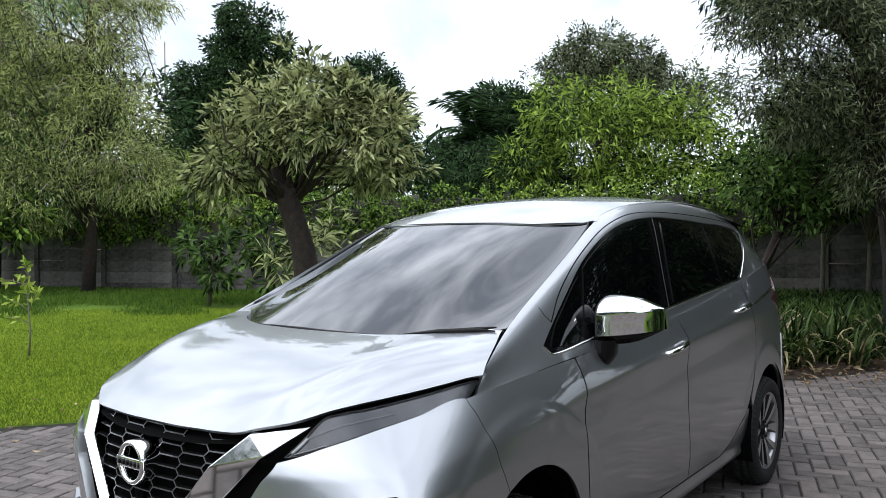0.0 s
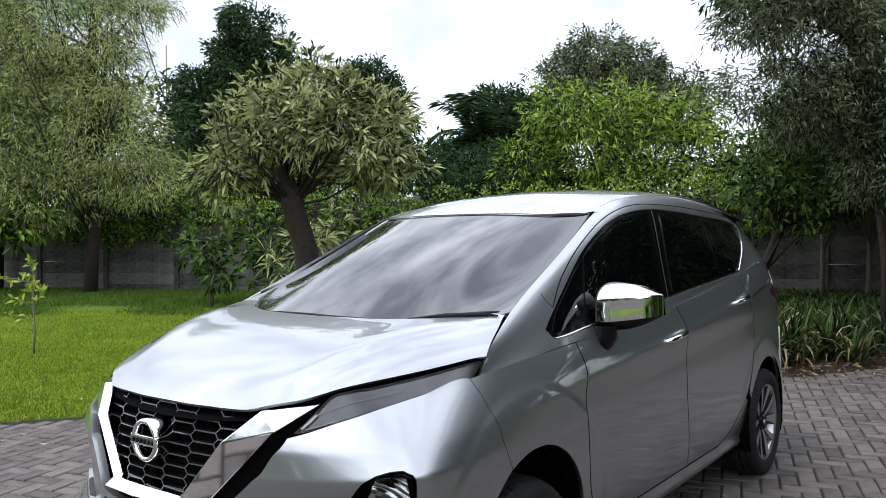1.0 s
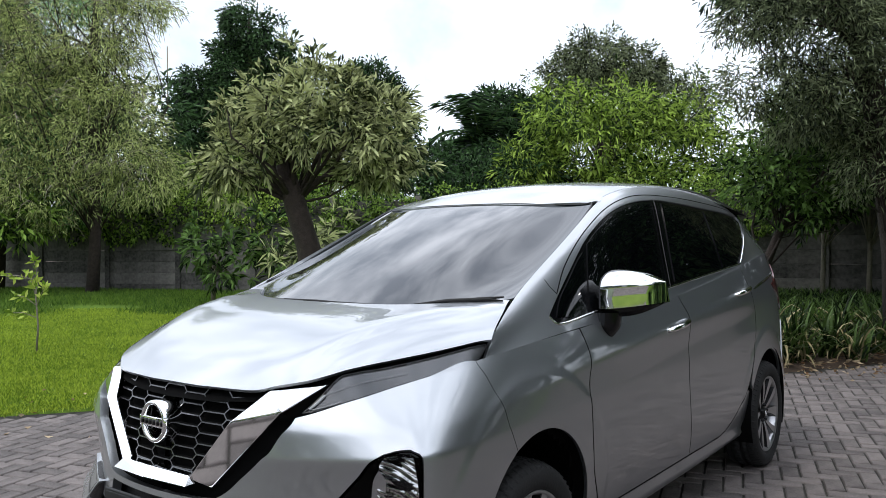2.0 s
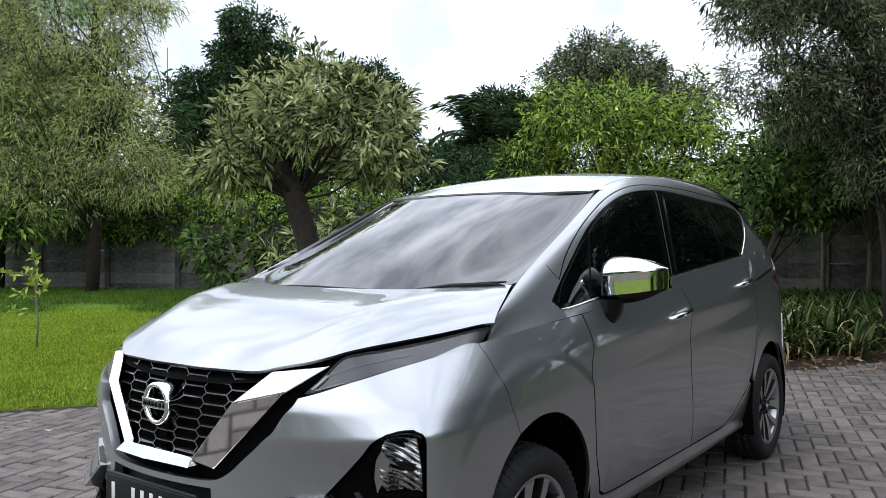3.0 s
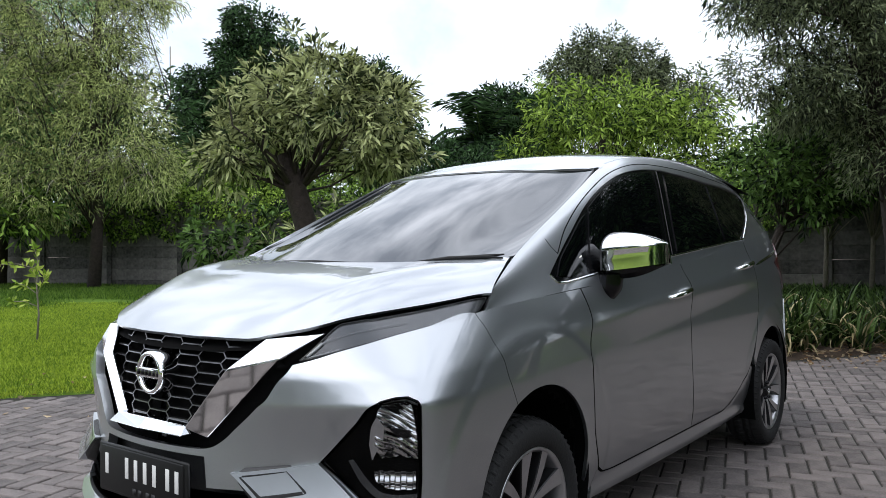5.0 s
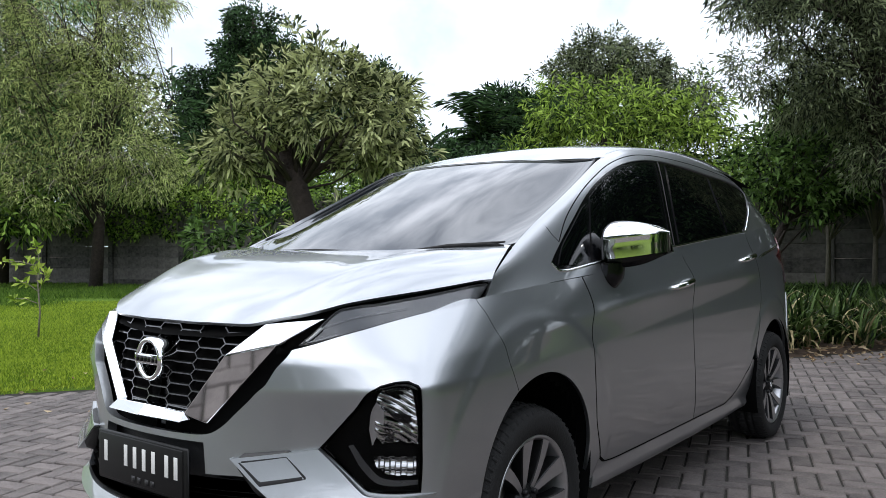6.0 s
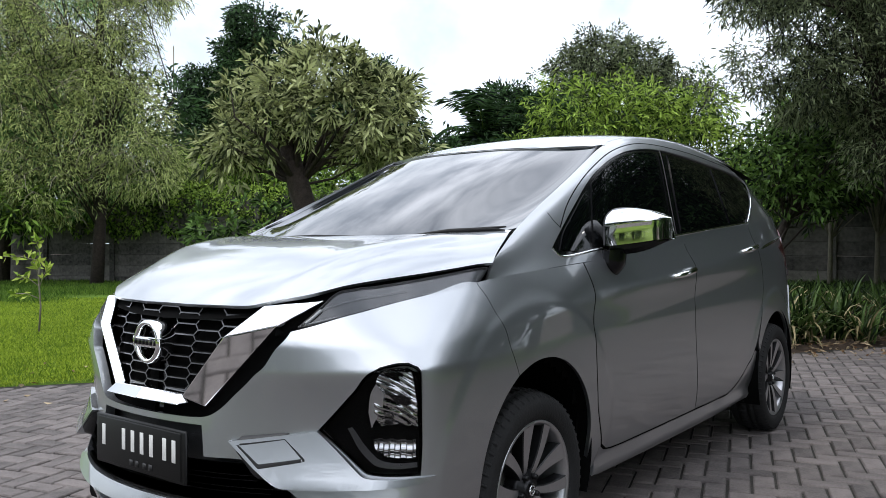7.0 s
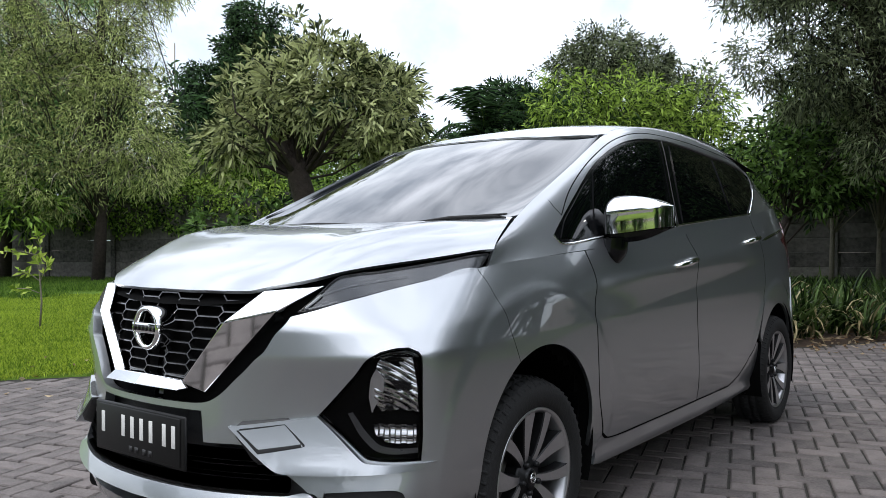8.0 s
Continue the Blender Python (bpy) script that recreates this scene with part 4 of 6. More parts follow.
    shell("rear_window", both(trim(S_TAIL, [(0, 0.02), (0.9, 0.02), (0.9, 0.98), (0, 0.98)], (), 0.002, 0.04, 0.01)), M_TINT, tg)
    pair("tail_lamp", trim(S_BODY, S((3.02, 1.085), (3.25, 1.13), (3.35, 1.20), (3.35, 0.90), (3.26, 0.98)), (), 0.006, 0.03, 0.012), M_RED, car, "red tail lamp")
    tl = strip(S_BODY, S((2.49, 1.072), (2.75, 1.103), (3.02, 1.132), (3.2, 1.15)), 0.02, 0.006)
    pair("tail_trim", tl, M_CHROME, car, "thin chrome strip running to the tail lamp")
    # glasshouse
    lo = [(0.256, 1.092), (0.276, 1.066), (0.312, 1.060), (0.40, 1.067), (0.515, 1.080), (0.911, 1.110), (1.365, 1.143), (1.833, 1.178), (2.214, 1.205), (2.40, 1.217), (2.485, 1.224), (2.52, 1.238), (2.60, 1.275), (2.74, 1.335), (2.874, 1.393)]
    hi = [(2.99, 1.448), (3.04, 1.486), (3.00, 1.508), (2.617, 1.532), (2.27, 1.542), (1.773, 1.562), (1.60, 1.566), (1.482, 1.562), (1.36, 1.554), (1.068, 1.507), (0.805, 1.418), (0.661, 1.347), (0.469, 1.229), (0.36, 1.160), (0.290, 1.115)]
    dlo = G(*lo, *hi)
    cab = [(0.014, 0.001), (0.25, 0.001), (0.5, 0.001), (0.999, 0.001), (0.999, 0.999), (0.5, 0.999), (0.25, 0.999), (0.014, 0.999)]
    pair("cab_side", trim(S_SIDE, cab, (dlo,), 0.0, 0.028, 0.014), M_PAINT, car, "silver pillars and roof rail")
    for sgn in (0, 1):
        m = mirrored if sgn else (lambda *a: a)
        sg = shell("window_band", m(*trim(S_SIDE, dlo, (), -0.007, 0.04, 0)), M_GLOSS, car, "gloss black window band")
        panes = [[(0.305, 1.088), (0.40, 1.083), (0.505, 1.095), (0.545, 1.160), (0.650, 1.322), (0.600, 1.296), (0.469, 1.212), (0.375, 1.152)],
                 [(0.542, 1.099), (0.911, 1.126), (1.295, 1.155), (1.345, 1.330), (1.455, 1.546), (1.36, 1.538), (1.068, 1.492), (0.805, 1.403), (0.700, 1.352), (0.598, 1.200)],
                 [(1.450, 1.168), (1.833, 1.196), (2.135, 1.218), (2.155, 1.360), (2.185, 1.528), (1.773, 1.547), (1.62, 1.551), (1.510, 1.345)],
                 [(2.185, 1.222), (2.40, 1.235), (2.475, 1.242), (2.60, 1.294), (2.74, 1.353), (2.865, 1.408), (2.975, 1.460), (3.00, 1.484), (2.617, 1.518), (2.235, 1.527), (2.200, 1.370)]]
        for q in panes:
            shell("side_window", m(*trim(S_SIDE, G(*q), (), -0.003, 0.05, 0.006)), M_TINT, sg)
        shell("belt_chrome", m(*strip(S_SIDE, G(*[(y, z + 0.003) for y, z in lo]), 0.011, 0.006)), M_CHROME, sg)
        shell("frame_seam", m(*strip(S_SIDE, G((0.358, 1.166), (0.487, 1.268), (0.659, 1.368), (0.86, 1.460), (1.133, 1.545), (1.30, 1.574), (1.464, 1.587), (1.812, 1.590), (2.27, 1.577), (2.69, 1.558), (3.00, 1.534)), 0.006, 0.002)), M_VOID, sg)
        shell("pillar_seam", m(*strip(S_SIDE, G((0.333, 1.221), (0.340, 1.195), (0.359, 1.168)), 0.005, 0.0015)), M_VOID, sg)
        shell("door_sash", m(*strip(S_SIDE, G((1.53, 1.562), (1.425, 1.345), (1.368, 1.152)), 0.006, 0.003)), M_PLASTIC, sg)
    # roof and windscreen
    roof = plan(S_ROOF, (0, 0.822), (0.25, 0.824), (0.43, 0.875), (0.565, 0.955), (0.585, 1.02), (0.572, 1.10), (0.552, 1.46), (0.542, 2.0), (0.532, 2.5), (0.508, 3.0), (0.470, 3.335), (0.25, 3.350), (0, 3.355))
    shell("roof", both(trim(S_ROOF, roof, (), 0.002, 0.03, 0.012)), M_PAINT, car)
    pair("roof_ditch", strip(S_ROOF, plan(S_ROOF, (0.594, 1.0), (0.580, 1.10), (0.560, 1.46), (0.547, 2.0), (0.537, 2.5), (0.513, 3.0), (0.476, 3.32)), 0.022, 0.004), M_PAINT, car)
    sp = trim(S_ROOF, plan(S_ROOF, (0, 3.20), (0.30, 3.20), (0.44, 3.23), (0.475, 3.31), (0.42, 3.350), (0, 3.350)), (), lambda p: 0.004 + 0.012 * np.clip((p[:, 1] - 3.2) / 0.15, 0, 1), 0.03, 0.03)
    shell("spoiler", both(sp), M_PAINT, car, custom=False)
    wuv = [(0.0, 0.0), (0.5, 0.0), (0.995, 0.0), (0.99, 0.10), (0.985, 0.5), (0.985, 0.93), (0.94, 0.985), (0.5, 0.99), (0.0, 0.99)]
    ws = shell("windscreen", both(trim(S_WIND, wuv, (), -0.004, 0.04, 0.006)), M_WIND, car, "dark tinted windscreen")
    pair("windscreen_seal", strip(S_WIND, [(0.985, 0.06), (0.988, 0.5), (0.988, 0.93), (0.95, 0.988), (0.5, 0.992), (0.0, 0.992)], 0.009, 0.002), M_PLASTIC, ws)
    cowl(car)


def cowl(car):
    """Black panel under the windscreen with two wipers at rest."""
    vs, fs = [], []
    n = 40
    for i in range(n + 1):
        x = -0.70 + 1.40 * i / n
        a = abs(x)
        yh = float(np.interp(a, (0, 0.14, 0.305, 0.444, 0.534, 0.60, 0.70), (-0.13, -0.125, -0.107, -0.046, 0.027, 0.10, 0.16)))
        yw = float(np.interp(a, (0, 0.25, 0.50, 0.64, 0.70), (-0.06, -0.04, 0.06, 0.17, 0.22)))
        zh = on_hood(min(a, 0.79), yh)[2] - 0.045
        vs += [(x, yh, zh - 0.03), (x, yh, zh), (x, yw + 0.03, zh + 0.012), (x, yw + 0.06, zh + 0.03)]
    for i in range(n):
        for k in range(3):
            fs.append((i * 4 + k, i * 4 + 4 + k, i * 4 + 5 + k, i * 4 + 1 + k))
    raw_ob("cowl_panel", vs, fs, M_PLASTIC, car)
    for x0, x1, rise, thick in ((0.665, 0.33, 0.11, 1.35), (0.27, -0.36, 0.0, 1.1)):
        xs = [x0 + (x1 - x0) * k / 6 for k in range(7)]
        pts = []
        for x in xs:
            uv = S_WIND.find([(abs(x), 0, 1.129 + rise * (x - 0.36))], (1, 0, 1))
            p = S_WIND.at(uv[:, 0], uv[:, 1])[0]
            pts.append(Vector((math.copysign(p[0], x), p[1] - 0.014, p[2] + 0.005)))
        bm = bmesh.new()
        tube(bm, pts, [r * thick for r in (0.002, 0.005, 0.006, 0.006, 0.005, 0.004, 0.0015)], 6)
        w = part("wiper", bm, M_RUBBER, car)
        bm = bmesh.new()
        tube(bm, [pts[0] + Vector((0.0, -0.008, -0.012)), pts[1] + Vector((0, -0.014, -0.002)), pts[3] + Vector((0, -0.012, 0.004)), pts[5] + Vector((0, -0.002, 0.004))], [0.002, 0.007, 0.006 * thick, 0.002], 6)
        part("arm", bm, M_RUBBER, w)


def handle(door, at, sg):
    y, z = at
    uv = S((y, z), (y + 0.25, z + 0.028))
    cup = trim(S_BODY, S((y + 0.03, z - 0.022), (y + 0.11, z - 0.035), (y + 0.20, z - 0.012), (y + 0.215, z + 0.030), (y + 0.13, z + 0.058), (y + 0.05, z + 0.035)), (), lambda p: 0.0012 + 0 * p[:, 0], 0.02, 0)
    if sg < 0:
        cup = mirrored(*cup)
    shell("handle_cup", cup, M_PAINT, door)
    u = np.linspace(0, 1, 9)
    a, b = np.array(uv[0]), np.array(uv[1])
    q = a + (b - a) * u[:, None]
    p, n = S_BODY.at(q[:, 0], q[:, 1]), S_BODY.normal(q[:, 0], q[:, 1])
    pts = [Vector(pp + nn * (0.006 + 0.034 * math.sin(math.pi * t) ** 0.5)) for pp, nn, t in zip(p, n, u)]
    if sg < 0:
        pts = [Vector((-v.x, v.y, v.z)) for v in pts]
    bm = bmesh.new()
    tube(bm, pts, [0.009, 0.013, 0.014, 0.014, 0.014, 0.014, 0.015, 0.015, 0.010], 10)
    part("handle", bm, M_CHROME, door, "chrome door handle")


def honeycomb(gr, inner):
    """Elongated hexagon bars laid over the grille opening."""
    poly = np.array([(0, 0.918), (0.24, 0.916), (0.365, 0.900)] + inner[2:] + [(0, 0.660)])
    poly2 = np.concatenate([poly, poly[::-1] * np.array((-1, 1))])
    w, h, e = 0.114, 0.0315, 0.015
    bars = []
    for c in range(-6, 7):
        for r in range(-1, 10):
            x, z = c * (w - e), 0.650 + r * h + (h / 2 if c % 2 else 0)
            hx = [(x - w / 2, z), (x - w / 2 + e, z + h / 2), (x + w / 2 - e, z + h / 2), (x + w / 2, z)]
            bars += [(hx[0], hx[1]), (hx[1], hx[2]), (hx[2], hx[3])]
    vs, fs = [], []
    for a, b in bars:
        a, b = np.array(a), np.array(b)
        m = (a + b) / 2
        if not (inside(poly2, m[None])[0]):
            continue
        t = b - a
        l = np.linalg.norm(t)
        s = np.array((-t[1], t[0])) / l
        k0 = len(vs)
        for q in (a, (a + b) / 2, b):
            for o, d in ((-0.0030, -0.012), (-0.0019, 0.0), (0.0019, 0.0), (0.0030, -0.012)):
                c = q + s * o
                vs.append((c[0], c[1], d))
        for i in range(2):
            for j in range(3):
                fs.append((k0 + i * 4 + j, k0 + i * 4 + j + 1, k0 + i * 4 + j + 5, k0 + i * 4 + j + 4))
    vs = np.array(vs)
    yy = front_y(np.abs(vs[:, 0]), vs[:, 1])
    pos = np.stack([vs[:, 0], yy - vs[:, 2] + 0.030, vs[:, 1]], 1)
    # Flanks coloured near-black in place of shade; only bar fronts get grille black.
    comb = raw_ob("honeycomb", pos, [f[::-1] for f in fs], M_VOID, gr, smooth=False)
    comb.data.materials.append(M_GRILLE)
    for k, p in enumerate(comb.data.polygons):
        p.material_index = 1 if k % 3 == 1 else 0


FRONT = {}


def front_y(x, z):
    """The y of the body's front at (x, z), from a table made once."""
    if not FRONT:
        gx, gz = np.linspace(0, 0.6, 25), np.linspace(0.40, 0.93, 20)
        q = np.array(F(*[(a + 0.003, b) for b in gz for a in gx]))
        FRONT["y"] = S_BODY.at(q[:, 0], q[:, 1])[:, 1].reshape(20, 25)
    tab = FRONT["y"]
    i = np.clip((x / 0.6 * 24), 0, 23.999)
    j = np.clip((z - 0.40) / 0.53 * 19, 0, 18.999)
    a, b = i.astype(int), j.astype(int)
    fx, fz = i - a, j - b
    return tab[b, a] * (1 - fx) * (1 - fz) + tab[b, a + 1] * fx * (1 - fz) + tab[b + 1, a] * (1 - fx) * fz + tab[b + 1, a + 1] * fx * fz


def lathe(bm, prof, n=64):
    """Revolve (radius, x) pairs about the x axis."""
    rings = [[bm.verts.new((x, r * math.cos(6.28319 * k / n), r * math.sin(6.28319 * k / n))) for k in range(n)] for r, x in prof]
    for a, b in zip(rings, rings[1:]):
        for k in range(n):
            bm.faces.new((a[k], b[k], b[(k + 1) % n], a[(k + 1) % n]))


def wheel():
    w = new("wheel")
    bm = bmesh.new()
    lathe(bm, [(0.222, 0.075), (0.226, 0.092), (0.245, 0.103), (0.275, 0.106), (0.296, 0.098), (0.309, 0.082), (0.314, 0.06), (0.3145, 0.052), (0.306, 0.050), (0.306, 0.044), (0.316, 0.042), (0.316, 0.014), (0.307, 0.012), (0.307, 0.005), (0.316, 0.003), (0.316, -0.04), (0.307, -0.045), (0.307, -0.05), (0.314, -0.055), (0.309, -0.082), (0.275, -0.106), (0.222, -0.09)], 96)
    t = part("tyre", bm, M_RUBBER, w, "black road tyre")
    bm = bmesh.new()
    n = 60
    for k in range(n):
        a = 6.28319 * k / n
        for x0, x1, sk in ((0.056, 0.098, 0.03), (0.018, 0.040, 0.04), (-0.038, 0.0, -0.04)):
            q = []
            for x, rr in ((x0, 0.3155 if x0 < 0.05 else 0.3155), (x1, 0.318 if x1 < 0.05 else 0.2985)):
                for d in (-0.35, 0.35):
                    b = a + (d * 6.28319 / n * 0.42) + sk * (x - x0) / 0.04
                    q.append((bm.verts.new((x, (rr + 0.0035) * math.cos(b), (rr + 0.0035) * math.sin(b))), bm.verts.new((x, (rr - 0.006) * math.cos(b), (rr - 0.006) * math.sin(b)))))
            (a0, a1), (b0, b1), (c0, c1), (d0, d1) = q
            for fc in ((a0, b0, d0, c0), (a0, c0, c1, a1), (b1, d1, d0, b0), (c0, d0, d1, c1), (a1, b1, b0, a0)):
                bm.faces.new(fc)
    part("tread", bm, M_RUBBER, t)
    bm = bmesh.new()
    lathe(bm, [(0.226, 0.088), (0.224, 0.094), (0.216, 0.092), (0.208, 0.080), (0.200, 0.04), (0.195, -0.05), (0.21, -0.09)], 72)
    r = part("rim", bm, M_MACH, w, "machined alloy rim")
    bm = bmesh.new()
    lathe(bm, [(0.0, -0.02), (0.196, -0.02)], 40)
    part("wheel_back", bm, M_VOID, w)
    bm = bmesh.new()
    lathe(bm, [(0.05, 0.012), (0.135, 0.012), (0.135, -0.01)], 40)
    part("brake_disc", bm, M_DISC, w)
    for k in range(10):
        a = radians(72 * (k // 2) + (15.5 if k % 2 else -15.5) + 10)
        wide = 0.068 if k % 2 else 0.046
        bm = bmesh.new()
        rows = []
        for i in range(8):
            f = i / 7
            rad = 0.050 + 0.162 * f
            hw = 0.012 + (wide / 2 - 0.012) * f**1.1
            tw = a + (0.16 if k % 2 else -0.16) * (1 - f)
            c, s = math.cos(tw), math.sin(tw)
            xx = 0.062 + 0.026 * f**0.7
            rows.append([bm.verts.new((x, rad * c - o * s, rad * s + o * c)) for o, x in ((-hw - 0.004, xx - 0.04), (-hw, xx - 0.004), (-hw + 0.003, xx), (hw - 0.003, xx), (hw, xx - 0.004), (hw + 0.004, xx - 0.04))])
        for p, q in zip(rows, rows[1:]):
            for j in range(5):
                f = bm.faces.new((p[j], p[j + 1], q[j + 1], q[j]))
                f.material_index = 0 if j == 2 else 1
        bmesh.ops.recalc_face_normals(bm, faces=bm.faces)
        ob = part("spoke", bm, M_MACH, w, smooth=False)
        ob.data.materials.append(M_DARKALLOY)
    bm = bmesh.new()
    lathe(bm, [(0.0, 0.078), (0.026, 0.078), (0.030, 0.074), (0.032, 0.066), (0.062, 0.062), (0.066, 0.050), (0.066, 0.0)], 40)
    h = part("hub", bm, M_DARKALLOY, w)
    bm = bmesh.new()
    lathe(bm, [(0.0, 0.0805), (0.020, 0.0805), (0.0235, 0.079)], 30)
    part("cap", bm, M_GLOSS, h)
    bm = bmesh.new()
    lathe(bm, [(0.017, 0.081), (0.017, 0.083), (0.013, 0.083), (0.013, 0.081)], 30)
    box(bm, (0.0808, -0.018, -0.004), (0.083, 0.018, 0.004))
    part("badge", bm, M_CHROME, h)
    for k in range(5):
        a = radians(72 * k + 46)
        bm = bmesh.new()
        lathe(bm, [(0.0, 0.082), (0.007, 0.081), (0.010, 0.074), (0.010, 0.055)], 8)
        for v in bm.verts:
            v.co += Vector((0, 0.049 * math.cos(a), 0.049 * math.sin(a)))
        part("wheel_nut", bm, M_DARKALLOY, h)
    return w


def mirror(car, sg):
    """Door mirror: folded chrome cap, gloss black lower shell and foot, mirror glass; lofted from the door outwards."""

    def loft(name, profile, material, par, n=26, label=""):
        bm = bmesh.new()
        rows = []
        for i in range(n + 1):
            u = i / n
            rows.append([bm.verts.new((x * sg, y, z)) for x, y, z in profile(u)])
        for a, b in zip(rows, rows[1:]):
            for k in range(len(a) - 1):
                q = (a[k], a[k + 1], b[k + 1], b[k])
                bm.faces.new(q if sg > 0 else q[::-1])
        for r in (rows[0], rows[-1]):
            bm.faces.new(r)
        bmesh.ops.remove_doubles(bm, verts=bm.verts, dist=0.0004)
        bmesh.ops.recalc_face_normals(bm, faces=bm.faces)
        for e in bm.edges:
            e.smooth = e.calc_face_angle(0) < 0.5
        return part(name, bm, material, par, label)

    def lines(u):
        """x, front y, crease, top and lower edge heights at a station from the inner end (0) to the tip (1)."""
        round_in, round_out = 1 - max(0, 1 - u / 0.12) ** 2.2, 1 - max(0, (u - 0.80) / 0.20) ** 2.4
        x = 0.783 + 0.243 * u
        front = 0.575 + 0.060 * u**2 + 0.05 * (1 - round_in) + 0.055 * (1 - round_out)
        crease = 1.172 + 0.028 * u
        top = crease + 0.006 + 0.070 * (1 - u**2.1) * math.sqrt(max(0.0, round_in))
        low = 1.098 + 0.030 * u**1.5
        return x, front, crease, top, low

    def cap(u):
        x, f, c, t, l = lines(u)
        up = [(x, f + (0.705 - f) * (1 - math.cos(a * 1.5708)), c + (t - c) * math.sin(a * 1.5708)) for a in [k / 9 for k in range(10)]][::-1]
        return up + [(x, f + 0.001, c - 0.004), (x, f + 0.0015, (c + l) / 2), (x, f + 0.003, l), (x, f + 0.05, l - 0.002)]

    def shell_low(u):
        x, f, c, t, l = lines(u)
        deep = 0.036 * (1 - max(0, (u - 0.45) / 0.55) ** 2) * (1 - max(0, 1 - u / 0.1) ** 2)
        return [(x, 0.703, c), (x, f + 0.034, l + 0.004), (x, f + 0.036, l - deep * 0.5), (x, f + 0.052, l - deep), (x, 0.690, l - deep * 0.9), (x, 0.706, l - deep * 0.4), (x, 0.706, c)]

    m = loft("mirror_shell", shell_low, M_GLOSS, car, label="door mirror with chrome cap on a black foot")
    loft("chrome_cap", cap, M_CHROME, m)

    def foot(u):
        wide = 0.050 * (1 - 0.86 * max(0, (u - 0.45) / 0.55) ** 1.5)
        x, y, z = 0.822 - 0.012 * u, 0.630, 1.085 - 0.115 * u
        return [(x + wide * math.cos(a), y + wide * 1.15 * math.sin(a), z) for a in [6.28319 * k / 14 for k in range(15)]]

    loft("foot", foot, M_GLOSS, m, 10)
    bm = bmesh.new()
    box(bm, (0.82, 0.704, 1.105), (0.985, 0.709, 1.215), 0.002)
    for v in bm.verts:
        v.co.x *= sg
    if sg < 0:
        bmesh.ops.reverse_faces(bm, faces=bm.faces)
    part("mirror_glass", bm, M_CHROME, m)


def inner_shell(car):
    """Near-black sheets added to keep panel gaps dark; wheel wells and floor pan."""
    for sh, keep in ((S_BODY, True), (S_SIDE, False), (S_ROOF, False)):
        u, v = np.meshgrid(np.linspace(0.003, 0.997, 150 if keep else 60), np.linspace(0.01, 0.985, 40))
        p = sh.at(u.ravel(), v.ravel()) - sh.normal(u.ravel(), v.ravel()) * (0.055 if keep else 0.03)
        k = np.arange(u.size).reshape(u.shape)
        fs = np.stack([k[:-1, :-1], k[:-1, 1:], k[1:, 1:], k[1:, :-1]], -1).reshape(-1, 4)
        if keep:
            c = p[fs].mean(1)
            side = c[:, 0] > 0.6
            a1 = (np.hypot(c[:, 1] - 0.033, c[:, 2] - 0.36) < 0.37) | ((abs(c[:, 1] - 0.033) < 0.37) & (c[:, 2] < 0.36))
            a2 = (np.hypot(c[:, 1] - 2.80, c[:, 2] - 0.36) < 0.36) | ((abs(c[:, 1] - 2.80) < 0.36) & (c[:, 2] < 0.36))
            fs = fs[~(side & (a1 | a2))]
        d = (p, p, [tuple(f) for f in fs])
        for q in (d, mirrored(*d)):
            raw_ob("gap_backing", q[0], q[2], M_VOID, car)
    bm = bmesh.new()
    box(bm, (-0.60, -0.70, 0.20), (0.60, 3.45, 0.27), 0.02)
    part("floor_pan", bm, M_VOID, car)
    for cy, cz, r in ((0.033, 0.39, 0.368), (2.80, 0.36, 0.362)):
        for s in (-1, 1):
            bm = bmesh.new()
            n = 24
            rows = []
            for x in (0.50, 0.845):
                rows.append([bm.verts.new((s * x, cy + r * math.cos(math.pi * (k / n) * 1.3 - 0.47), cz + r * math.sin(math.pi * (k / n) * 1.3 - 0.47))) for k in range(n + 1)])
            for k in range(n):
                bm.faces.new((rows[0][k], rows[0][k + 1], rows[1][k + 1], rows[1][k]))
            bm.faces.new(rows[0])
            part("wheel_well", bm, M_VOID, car)


